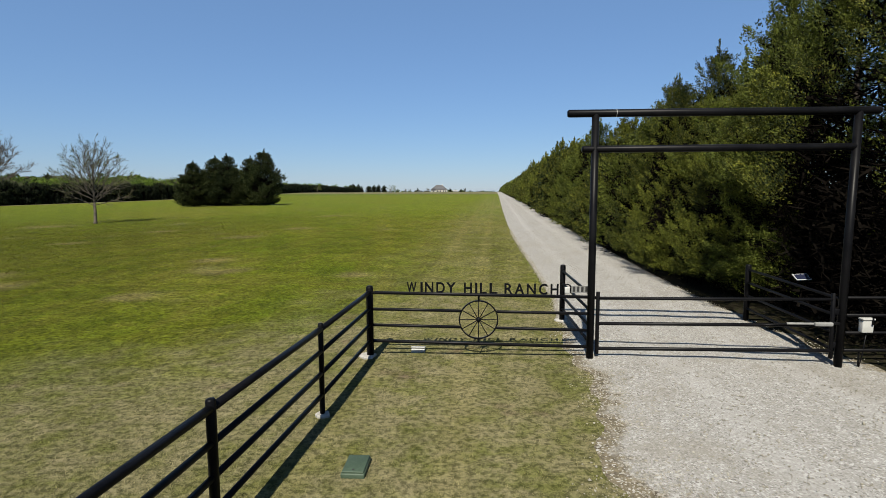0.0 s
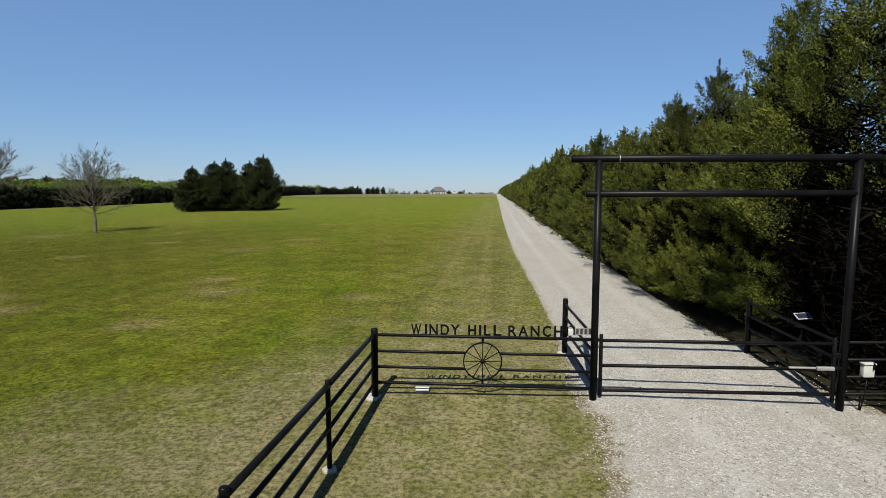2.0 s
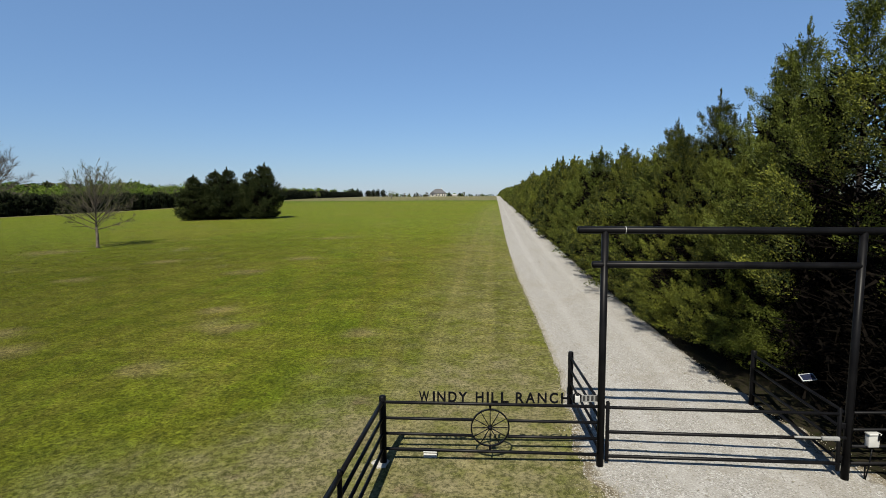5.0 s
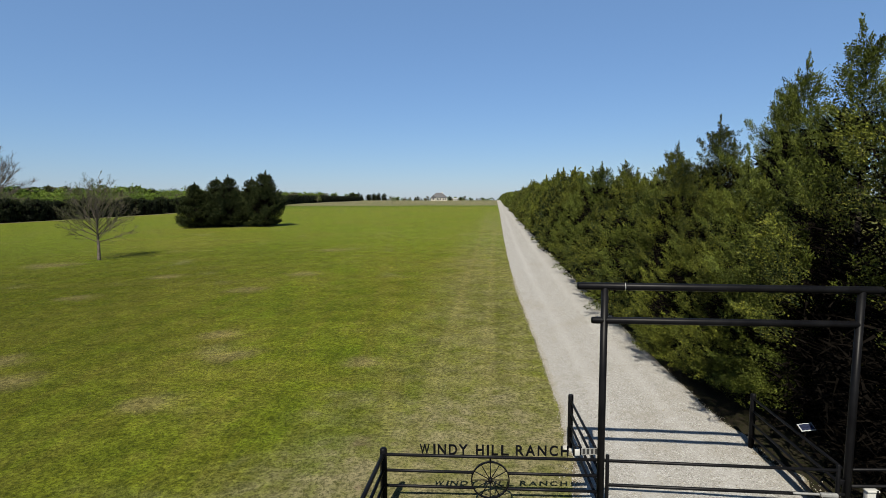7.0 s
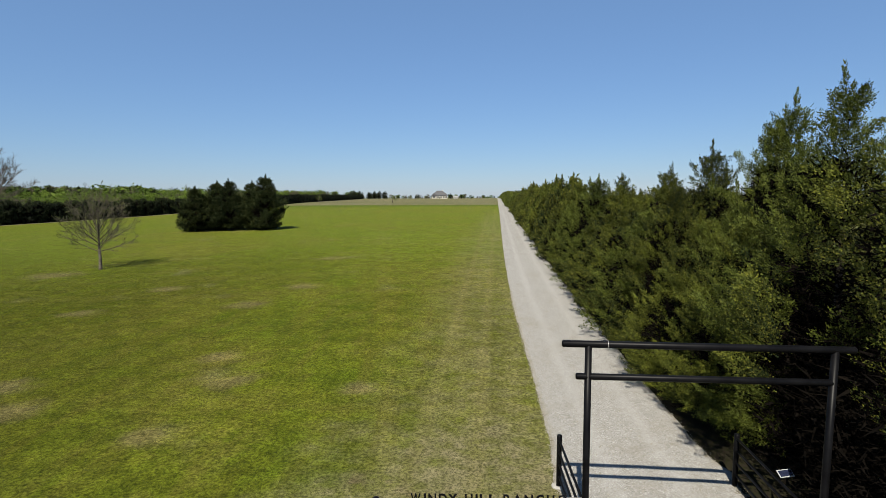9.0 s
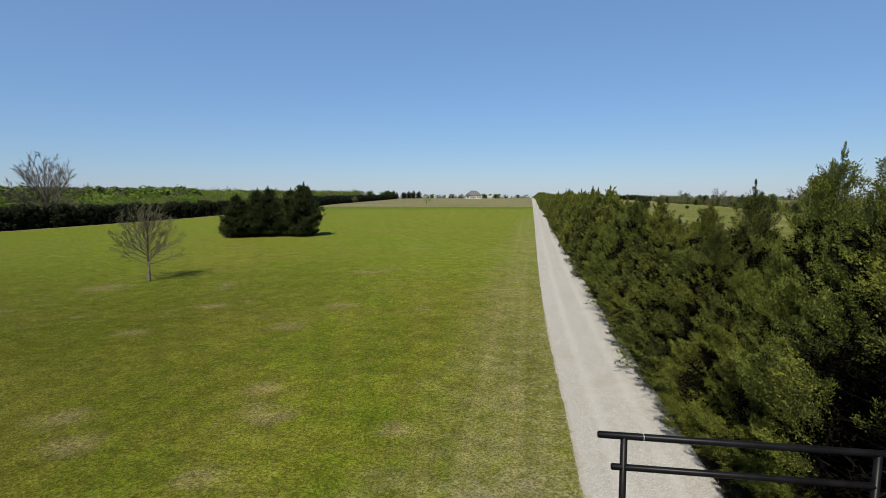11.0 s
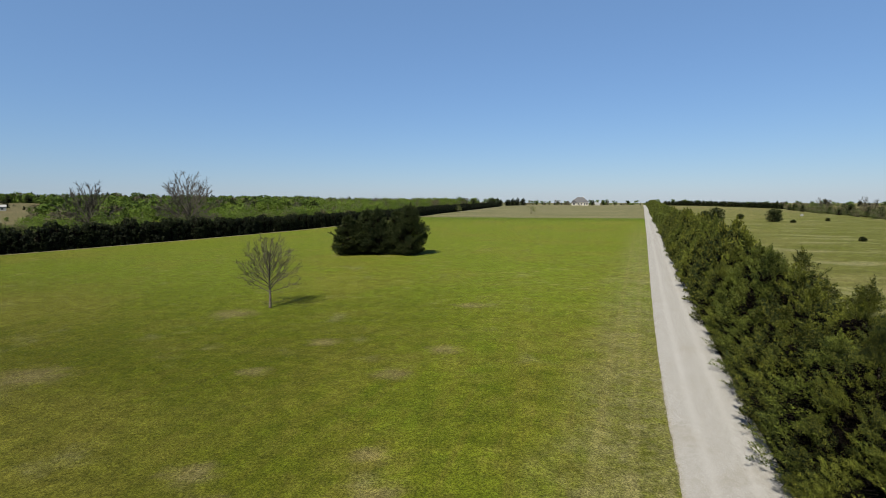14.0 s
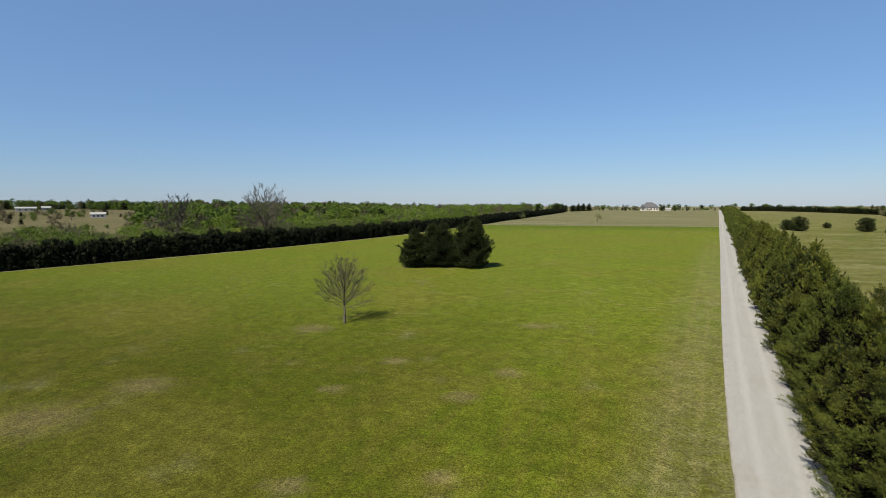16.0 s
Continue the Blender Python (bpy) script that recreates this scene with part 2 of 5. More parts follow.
def gravel_material():
    n = Nodes("gravel", 0.92, spec=0.15)
    at = n.add("ShaderNodeAttribute")
    at.attribute_name = "across"
    across = at.outputs["Fac"]
    cells = n.add("ShaderNodeTexVoronoi")
    n.put(cells.inputs["Vector"], n.pos)
    cells.inputs["Scale"].default_value = 38.0
    cells.inputs["Randomness"].default_value = 1.0
    chips = n.add("ShaderNodeSeparateColor")
    n.put(chips.inputs[0], cells.outputs["Color"])
    fine, rag, patch = n.noise(60.0, 2), n.noise(2.6, 5, rough=0.7), n.noise(0.5, 4)
    tone = n.mix(n.step(fine, 0.3, 0.7), (0.143, 0.134, 0.117), (0.214, 0.204, 0.184))
    tone = n.mix(n.math("MULTIPLY", n.step(chips.outputs[0], 0.55, 1.0), 0.65), tone, (0.33, 0.323, 0.296))
    tone = n.mix(n.math("MULTIPLY", n.step(chips.outputs[1], 0.70, 1.0), 0.8), tone, (0.0788, 0.072, 0.0615))
    tone = n.mix(n.math("MULTIPLY", n.step(patch, 0.50, 0.72), 0.40), tone, (0.139, 0.122, 0.0938))
    tone = n.mix(n.math("MULTIPLY", n.step(n.noise(4.0, 6, rough=0.8), 0.42, 0.66), 0.5), tone, (0.138, 0.127, 0.105))
    # pressed wheel lines, and dirt towards the verges
    off = n.math("ABSOLUTE", n.math("SUBTRACT", n.math("ABSOLUTE", n.math("SUBTRACT", across, 0.5)), 0.20))
    tone = n.mix(n.math("MULTIPLY", n.step(n.math("ADD", off, n.math("MULTIPLY", rag, 0.10)), 0.15, 0.05), 0.35), tone, (0.24, 0.231, 0.21))
    rim = n.math("ADD", n.math("ABSOLUTE", n.math("SUBTRACT", across, 0.5)), n.math("MULTIPLY", n.math("SUBTRACT", rag, 0.5), 0.20))
    soil = n.mix(n.step(n.noise(9.0, 5, rough=0.75), 0.35, 0.65), (0.046, 0.036, 0.021), (0.118, 0.096, 0.058))
    soil = n.mix(n.math("MULTIPLY", n.step(chips.outputs[2], 0.80, 0.90), 0.8), soil, (0.3, 0.289, 0.255))
    tone = n.mix(n.math("MULTIPLY", n.step(rim, 0.485, 0.535), 0.92), tone, soil)
    n.colour(n.mix(1.0, tone, (1.06, 1.08, 1.13), "MULTIPLY"))
    n.bump(n.math("ADD", n.math("MULTIPLY", chips.outputs[0], 0.5), n.math("SUBTRACT", 1.0, cells.outputs["Distance"])), 0.45, 0.012)
    return n.mat


def foliage_material(name, dark, light, tip, hue_scale=0.22, gloss=0.7, through_leaf=0.06, cool=None, mixed=0.65):
    n = Nodes(name, gloss, spec=0.1)
    info = n.add("ShaderNodeObjectInfo").outputs["Random"]
    island = n.add("ShaderNodeNewGeometry").outputs["Random Per Island"]
    c = n.mix(n.step(n.math("ADD", n.noise(hue_scale, 3), n.math("MULTIPLY", n.math("SUBTRACT", info, 0.5), 0.35)), 0.3, 0.7), dark, light)
    c = n.mix(n.math("MULTIPLY", n.step(island, 0.45, 1.0), mixed), c, tip)
    c = n.mix(n.math("MULTIPLY", n.step(n.noise(1.4, 2), 0.45, 0.75), 0.35), c, dark)
    if cool:                       # some trees are a cooler green
        c = n.mix(n.math("MULTIPLY", n.step(info, 0.5, 0.8), 0.4), c, n.mix(n.step(island, 0.3, 1.0), dark, cool))
    n.colour(c)
    if through_leaf:
        back, both = n.add("ShaderNodeBsdfTranslucent"), n.add("ShaderNodeMixShader")
        n.put(back.inputs[0], c)
        both.inputs[0].default_value = through_leaf
        n.t.links.new(n.b.outputs[0], both.inputs[1])
        n.t.links.new(back.outputs[0], both.inputs[2])
        n.t.links.new(both.outputs[0], n.t.nodes["Material Output"].inputs[0])
    return n.mat


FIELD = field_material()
GRAVEL = gravel_material()
BLACK = plain("black_paint", (0.002, 0.002, 0.0025), (0.0045, 0.0045, 0.005), 3.0, 0.40, bump=0.08, spec=0.07)
CONCRETE = plain("concrete", (0.195, 0.186, 0.167), (0.27, 0.26, 0.237), 6.0, 0.9, bump=0.5)
WHITE = plain("white_plastic", (0.256, 0.256, 0.242), (0.307, 0.307, 0.293), 4.0, 0.45)
GREY = plain("light_grey_enamel", (0.232, 0.237, 0.232), (0.288, 0.293, 0.288), 6.0, 0.45)
DULL = plain("weathered_grey_plastic", (0.112, 0.112, 0.107), (0.158, 0.158, 0.153), 8.0, 0.6)
GREEN = plain("green_plastic", (0.026, 0.0418, 0.0256), (0.0391, 0.0586, 0.0372), 5.0, 0.6, bump=0.3)
CELL = plain("solar_cell", (0.008, 0.010, 0.022), (0.014, 0.017, 0.035), 20.0, 0.15, spec=0.6)
INK = plain("black_ink", (0.012, 0.012, 0.012), (0.02, 0.02, 0.02), 20.0, 0.6)
BARK = plain("grey_bark", (0.0442, 0.0363, 0.0279), (0.079, 0.0674, 0.0535), 5.0, 0.95, bump=0.8, fine=22.0)
TWIG = plain("bare_twigs", (0.030, 0.025, 0.019), (0.064, 0.054, 0.041), 1.5, 0.9)
CEDAR_BARK = plain("cedar_bark", (0.020, 0.015, 0.012), (0.042, 0.032, 0.025), 7.0, 0.95, bump=0.8, fine=18.0)
CEDAR = foliage_material("cedar_foliage", (0.008, 0.014, 0.004), (0.062, 0.073, 0.009), (0.168, 0.165, 0.021), 0.6, cool=(0.032, 0.064, 0.013), mixed=0.5)
# dead twigs, toned far below bark so that crown gaps look shaded
DEAD_SHADE = plain("dead_twigs_shade_tone", (0.0025, 0.0022, 0.002), (0.0055, 0.0045, 0.0035), 6.0, 1.0, bump=0.6, spec=0.0)
CEDAR_DARK = foliage_material("dark_cedar_foliage", (0.008, 0.014, 0.005), (0.018, 0.025, 0.007), (0.040, 0.044, 0.011))
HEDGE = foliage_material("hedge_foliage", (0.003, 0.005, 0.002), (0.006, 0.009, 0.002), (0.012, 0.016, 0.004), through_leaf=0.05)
BRUSH = foliage_material("olive_brush", (0.020, 0.029, 0.009), (0.045, 0.056, 0.016), (0.072, 0.080, 0.026), 0.05)
LEAF = foliage_material("spring_leaves", (0.022, 0.042, 0.005), (0.058, 0.090, 0.010), (0.086, 0.115, 0.015), 0.05, through_leaf=0.12)
BUD = foliage_material("new_leaves", (0.0474, 0.0632, 0.0139), (0.0753, 0.0828, 0.0237), (0.0949, 0.0949, 0.0353))
SCRUB = foliage_material("brown_scrub", (0.0372, 0.033, 0.0177), (0.0605, 0.053, 0.0288), (0.0767, 0.0674, 0.04), 0.05)
SOIL = plain("pale_soil", (0.093, 0.0814, 0.0488), (0.135, 0.116, 0.0767), 0.6, 0.95, bump=0.5, fine=8.0)
BLADE = blade_material()
STONE = foliage_material("loose_stones", (0.167, 0.153, 0.123), (0.232, 0.219, 0.186), (0.307, 0.295, 0.256), 3.0, 0.9, 0.0)
HOUSE_WALL = plain("cream_stone", (0.316, 0.293, 0.242), (0.363, 0.344, 0.298), 1.0, 0.85)
ROOF = plain("grey_shingle", (0.0442, 0.0442, 0.0465), (0.0698, 0.0698, 0.0721), 2.0, 0.85, bump=0.4, fine=6.0)
PANE = plain("window_glass", (0.020, 0.025, 0.032), (0.030, 0.036, 0.045), 2.0, 0.08, spec=0.6)
SHEET = plain("white_sheet_metal", (0.186, 0.186, 0.177), (0.232, 0.232, 0.223), 1.0, 0.5)


# ---- building blocks ----
class Shape:
    """Vertices and faces that grow into one mesh."""

    def __init__(self):
        self.v, self.f = [], []

    def tube(self, points, radii, sides=12, cap=True):
        """A tube through points, with a radius at each."""
        points = [Vector(p) for p in points]
        first = len(self.v)
        for i, p in enumerate(points):
            way = (points[min(i + 1, len(points) - 1)] - points[max(i - 1, 0)]).normalized()
            a = way.cross(Vector((0.3, 1, 0.2)) if abs(way.y) < 0.9 else Vector((1, 0.1, 0))).normalized()
            b = way.cross(a)
            for k in range(sides):
                w = 2 * math.pi * k / sides
                self.v.append(p + radii[i] * (math.cos(w) * a + math.sin(w) * b))
        for i in range(len(points) - 1):
            for k in range(sides):
                j, s = (k + 1) % sides, first + i * sides
                self.f.append((s + k, s + j, s + sides + j, s + sides + k))
        if cap:
            self.f.append(tuple(range(first + sides - 1, first - 1, -1)))
            last = first + (len(points) - 1) * sides
            self.f.append(tuple(range(last, last + sides)))
        return self

    def pipe(self, a, b, r, sides=14):
        """A straight pipe with slightly rounded ends."""
        a, b = Vector(a), Vector(b)
        w = (b - a).normalized() * r * 0.35
        return self.tube([a, a + w, b - w, b], [r * 0.72, r, r, r * 0.72], sides)

    def box(self, m, sx, sy, sz, edge=0.006):
        """A box with bevelled edges, its base at the pose m."""
        bm = bmesh.new()
        bmesh.ops.create_cube(bm, size=1.0, matrix=m @ Matrix.Translation((0, 0, sz / 2)) @ Matrix.Diagonal((sx, sy, sz, 1)))
        bmesh.ops.bevel(bm, geom=bm.edges[:], offset=edge, segments=2, affect="EDGES", profile=0.6)
        first = len(self.v)
        bm.verts.index_update()
        self.v += [v.co.copy() for v in bm.verts]
        self.f += [tuple(first + v.index for v in f.verts) for f in bm.faces]
        bm.free()
        return self

    def mesh(self, name, material, smooth=False):
        me = bpy.data.meshes.new(name)
        me.from_pydata(self.v, [], self.f)
        me.materials.append(material)
        if smooth:
            me.shade_smooth()
        return me


def fast_mesh(name, verts, faces, material):
    """A mesh from arrays: verts n x 3, faces m x 3 or m x 4."""
    me = bpy.data.meshes.new(name)
    k = faces.shape[1]
    me.vertices.add(len(verts))
    me.vertices.foreach_set("co", np.ascontiguousarray(verts, dtype=np.float32).ravel())
    me.loops.add(faces.size)
    me.loops.foreach_set("vertex_index", np.ascontiguousarray(faces, dtype=np.int32).ravel())
    me.polygons.add(len(faces))
    me.polygons.foreach_set("loop_start", np.arange(0, faces.size, k, dtype=np.int32))
    me.update(calc_edges=True)
    me.materials.append(material)
    return me


def part(name, shape, material, parent, label="", smooth=True):
    """One mesh under a thing or a part."""
    me = shape if isinstance(shape, bpy.types.Mesh) else shape.mesh(name, material, smooth)
    ob = new(name, me)
    ob.parent = parent
    return tagged(ob, label)


def thing(name, label, category, group="", at=(0, 0, 0)):
    ob = new(name)
    ob.location = at
    ob.empty_display_size = 0.3
    return tagged(ob, label, category, group)


# ---- the lie of the land ----
LAND_Y = [-5000, 8, 30, 57, 84, 130, 330, 500, 680, 900, 1500, 5000]
LAND_Z = [0, 0, 0.42, 0.98, 1.5, 2.1, 4.8, 6.2, 6.75, 6.4, 2.0, -10.0]
EDGE_Y = [-40, 0, 5.3, 7.1, 9.5, 12.9, 15.2, 20, 27.5, 35, 44, 53.5, 84, 145, 468, 720]
EDGE_L = [0.6, 1.3, 2.2, 2.65, 2.85, 2.95, 3.25, 3.62, 4.1, 4.63, 5.4, 6.25, 9.25, 15.4, 47.5, 72.5]
EDGE_R = [14, 9.7, 8.4, 7.9, 7.6, 7.5, 7.5, 7.8, 8.45, 9.0, 9.85, 10.65, 13.6, 19.6, 51.5, 76.5]


def smooth(v, lo, hi):
    w = np.clip((np.asarray(v, float) - lo) / (hi - lo), 0, 1)
    return w * w * (3 - 2 * w)


def land(x, y):
    """Height of the ground."""
    z = np.interp(y, LAND_Y, LAND_Z)
    z = z + 6.0 * smooth(-np.asarray(x, float), 330, 800)
    west = np.asarray(-x, float)
    z = z - (0.15 * smooth(west, 10, 30) + 0.0165 * np.clip(west - 10, 0, 150)) * (1 - smooth(y, 170, 340))
    z = z - 3.0 * smooth(np.asarray(x, float) - 0.1 * np.asarray(y, float), 40, 190)
    far = smooth(np.hypot(x, y), 60, 400)
    return z + far * 0.35 * np.sin(np.asarray(x) * 0.021 + 1.0) * np.sin(np.asarray(y) * 0.017)


def ground():
    s = np.linspace(-1, 1, 241)
    xs = np.sinh(s * 6.2) / math.sinh(6.2) * 4900
    ys = 20 + np.sinh(s * 6.2) / math.sinh(6.2) * 4900
    x, y = np.meshgrid(xs, ys)
    z = land(x, y)
    n = len(s)
    i = (np.arange(n - 1)[:, None] * n + np.arange(n - 1)).ravel()
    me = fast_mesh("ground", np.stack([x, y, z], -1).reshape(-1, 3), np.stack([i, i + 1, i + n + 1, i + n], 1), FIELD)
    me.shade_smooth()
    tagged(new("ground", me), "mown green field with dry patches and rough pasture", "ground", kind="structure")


def drive():
    rng = np.random.default_rng(5)
    ys = np.concatenate([np.arange(-39, 40, 0.2), np.arange(40, 130, 1.0), np.arange(130, 716, 5.0)])
    fringe = np.interp(ys, [10.5, 14.0, 40.0], [0.11, 0.03, 0.012])        # trodden soil beside the gravel
    inner = np.array([0.0, 0.06, 0.15, 0.3, 0.5, 0.7, 0.85, 0.94, 1.0])
    cols = np.concatenate([-fringe[:, None], -0.5 * fringe[:, None], np.tile(inner, (len(ys), 1)), 1 + 0.5 * fringe[:, None], 1 + fringe[:, None]], 1)
    rise = np.array([-0.03, 0.006, 0.014, 0.032, 0.05, 0.042, 0.062, 0.042, 0.05, 0.032, 0.014, 0.006, -0.03])
    wob = lambda: np.convolve(rng.normal(0, 0.26, len(ys) + 4), np.hanning(7)[1:-1] / 3, "valid")
    fade = np.clip(1 - (ys - 8) / 9, 0.12, 1)
    left = np.interp(ys, EDGE_Y, EDGE_L) + wob() * fade
    right = np.interp(ys, EDGE_Y, EDGE_R) + wob() * fade
    x = left[:, None] + (right - left)[:, None] * cols
    y = np.repeat(ys[:, None], len(rise), 1)
    z = land(x, y) + rise
    n = len(rise)
    i = (np.arange(len(ys) - 1)[:, None] * n + np.arange(n - 1)).ravel()
    me = fast_mesh("gravel_road", np.stack([x, y, z], -1).reshape(-1, 3), np.stack([i, i + 1, i + n + 1, i + n], 1), GRAVEL)
    me.shade_smooth()
    me.attributes.new("across", "FLOAT", "POINT").data.foreach_set("value", np.ascontiguousarray(cols, dtype=np.float32).ravel())
    tagged(new("road", me), "long pale crushed-gravel drive running up the rise", "road", kind="structure")


ground()
drive()


# ---- gateway and pipe fences ----
GL, GR = Vector((2.825, 9.90, 0)), Vector((7.175, 9.345, 0))     # gateway posts
CP = Vector((-1.41, 10.02, 0))                                    # corner post
RP, RP2 = Vector((2.92, 12.72, 0)), Vector((7.45, 12.75, 0))      # posts of the returns
RAIL_Z = (1.275, 0.955, 0.635, 0.315)


def on(p, z):
    return Vector((p.x, p.y, float(land(p.x, p.y)) + z))


def footing(parent, p, r, seed):
    rng = random.Random(seed)
    s = Shape()
    n = 14
    pts = [(math.cos(2 * math.pi * k / n), math.sin(2 * math.pi * k / n)) for k in range(n)]
    rr = [r * rng.uniform(0.85, 1.2) for _ in range(n)]
    for k, z in ((1.0, -0.06), (0.97, 0.025), (0.8, 0.045)):
        s.v += [on(p, z) + Vector((c * q * k, d * q * k, 0)) for (c, d), q in zip(pts, rr)]
    s.f = [(i * n + k, i * n + (k + 1) % n, (i + 1) * n + (k + 1) % n, (i + 1) * n + k) for i in range(2) for k in range(n)]
    s.f.append(tuple(range(2 * n, 3 * n)))
    part("footing", s, CONCRETE, parent, "rough pale concrete footing", smooth=False)


def post(parent, p, top, r, name="post"):
    a, b = on(p, -0.1), on(p, top)
    s = Shape().tube([a, b - Vector((0, 0, r * 0.5)), b - Vector((0, 0, r * 0.15)), b], [r, r, r * 0.86, r * 0.4], 18)
    return part(name, s, BLACK, parent)


def rail(parent, a, b, r=0.03):
    return part("rail", Shape().pipe(a, b, r), BLACK, parent)


def arch():
    t = thing("gateway_arch", "tall black welded pipe gateway over the gravel drive", "gateway")
    lt, rt = Vector((2.80, 9.865, 4.655)), Vector((7.295, 9.455, 4.645))
    for a, b in ((GL, lt), (GR, rt)):
        part("post", Shape().tube([a + Vector((0, 0, -0.12)), b], [0.069, 0.067], 20), BLACK, t)
    w = (rt - lt).normalized()
    part("top_beam", Shape().pipe(lt - 0.51 * w, rt + 0.36 * w, 0.070, 20), BLACK, t)
    la, ra = GL.lerp(lt, 4.005 / 4.655), GR.lerp(rt, 4.02 / 4.645)
    la.z, ra.z = 4.005, 4.02
    part("cross_beam", Shape().pipe(la - 0.235 * w, ra, 0.065, 20), BLACK, t)
    ring = Shape().tube([lt + 0.36 * w, lt + 0.37 * w], [0.0725, 0.0725], 20)
    part("weld_ring", ring, GREY, t, "pale scraped weld ring")


def wagon_wheel(parent, c):
    """A steel wheel in the plane of the panel."""
    def ring(r, thick, deep):
        s, n = Shape(), 40
        for k in range(n):
            a = 2 * math.pi * k / n
            for q, d in ((r - thick, -deep), (r, -deep), (r, deep), (r - thick, deep)):
                s.v.append(c + Vector((q * math.cos(a), d, q * math.sin(a))))
        s.f = [(4 * k + j, 4 * k + (j + 1) % 4, 4 * ((k + 1) % n) + (j + 1) % 4, 4 * ((k + 1) % n) + j) for k in range(n) for j in range(4)]
        return s
    wheel = part("wagon_wheel", ring(0.382, 0.024, 0.022), BLACK, parent, "black steel wagon wheel welded into the panel", smooth=False)
    part("hub", Shape().tube([c - Vector((0, 0.05, 0)), c - Vector((0, 0.03, 0)), c + Vector((0, 0.03, 0)), c + Vector((0, 0.05, 0))], [0.03, 0.045, 0.045, 0.03], 14), BLACK, wheel)
    for k in range(12):
        a = math.pi / 2 + 2 * math.pi * k / 12
        w = Vector((math.cos(a), 0, math.sin(a)))
        part("spoke", Shape().tube([c + 0.03 * w, c + 0.362 * w], [0.0105, 0.009], 8), BLACK, wheel)


def lettering(parent):
    """Cut steel letters that stand on the top rail."""
    text = (("W", 728.5, 18), ("I", 746, 4), ("N", 759.5, 15), ("D", 779.5, 15), ("Y", 798, 17),
            ("H", 828, 14), ("I", 842.5, 4), ("L", 855, 12), ("L", 873, 14),
            ("R", 900, 15), ("A", 919, 17), ("N", 940, 16), ("C", 961, 15), ("H", 981, 14))
    for char, mid, wide in text:
        cu = bpy.data.curves.new("letter", "FONT")
        cu.body, cu.extrude, cu.offset = char, 0.012, 0.022
        tmp = bpy.data.objects.new("letter", cu)
        me = bpy.data.meshes.new_from_object(tmp)
        bpy.data.objects.remove(tmp)
        co = np.array([v.co for v in me.vertices])
        lo, hi = co.min(0), co.max(0)
        w, h = wide * 0.01088, 0.215
        k = (mid - 722) / 263
        x0, z0 = -0.67 + (mid - 722) * 0.01088, 1.30 - 0.045 * k
        out = np.empty_like(co)
        out[:, 0] = x0 + ((co[:, 0] - lo[0]) / (hi[0] - lo[0]) - 0.5) * w
        out[:, 1] = 10.022 - co[:, 2] * 0.6
        out[:, 2] = z0 + (co[:, 1] - lo[1]) / (hi[1] - lo[1]) * h
        me.vertices.foreach_set("co", out.astype(np.float32).ravel())
        me.materials.append(BLACK)
        part("letter", me, BLACK, parent)


def wing_panel():
    t = thing("sign_panel", "black pipe fence panel with cut letters and a wagon wheel", "fence panel")
    post(t, CP, 1.40, 0.068)
    footing(t, CP + Vector((-0.06, 0.0, 0)), 0.17, 1)
    c = Vector((0.691, 10.022, 0.771))
    for i, (za, zb) in enumerate(((1.303, 1.236), (0.982, 0.915), (0.67, 0.592), (0.357, 0.267))):
        a, b = Vector((CP.x, 10.02, za)), Vector((GL.x - 0.05, GL.y + 0.01, zb))
        if i in (1, 2):
            gap = math.sqrt(0.37 ** 2 - 0.16 ** 2)
            f = lambda x: a.lerp(b, (x - a.x) / (b.x - a.x))
            rail(t, a, f(c.x - gap), 0.029)
            rail(t, f(c.x + gap), b, 0.029)
        else:
            rail(t, a, b, 0.031)
    part("wheel_stay", Shape().pipe(c + Vector((0, 0, 0.36)), c + Vector((0, 0, 0.50)), 0.022), BLACK, t)
    part("wheel_stay", Shape().pipe(c - Vector((0, 0, 0.36)), c - Vector((0, 0, 0.46)), 0.022), BLACK, t)
    wagon_wheel(t, c)
    lettering(t)


def number_plate():
    t = thing("number_plate", "small pale plate with black bars on the top rail", "sign")
    part("plate", Shape().box(pose(2.63, 9.985, 1.300), 0.335, 0.012, 0.140, 0.004), DULL, t, smooth=False)
    for k in range(4):
        part("bar", Shape().box(pose(2.51 + 0.08 * k, 9.977, 1.328), 0.045, 0.008, 0.10, 0.002), INK, t, smooth=False)
    r = thing("reflector", "small white reflector box on a black bracket", "reflector")
    part("body", Shape().box(pose(2.385, 9.99, 1.285), 0.10, 0.04, 0.13, 0.014), WHITE, r)
    part("bracket", Shape().tube([(2.32, 10.0, 1.28), (2.32, 10.0, 1.45), (2.40, 10.0, 1.47), (2.45, 10.0, 1.43), (2.45, 10.0, 1.30)], [0.016] * 5, 8), BLACK, r)


def left_fence():
    t = thing("pipe_fence", "black four-rail pipe fence in mown grass", "fence", "pipe fences at the entrance")
    way = (Vector((-2.06, 4.556, 0)) - CP)
    way = way.normalized()
    stops = [CP, CP + 2.70 * way, CP + 5.50 * way, CP + 8.35 * way, CP + 11.1 * way]
    for k, p in enumerate(stops[1:]):
        thick = 0.038 if k % 2 == 0 else 0.046
        post(t, p, 1.37, thick)
        footing(t, p, 0.11 if k % 2 == 0 else 0.15, 7 + k)
    for a, b in zip(stops, stops[1:]):
        for z in RAIL_Z:
            rail(t, on(a, z), on(b, z), 0.042 if z > 1.2 else 0.033)


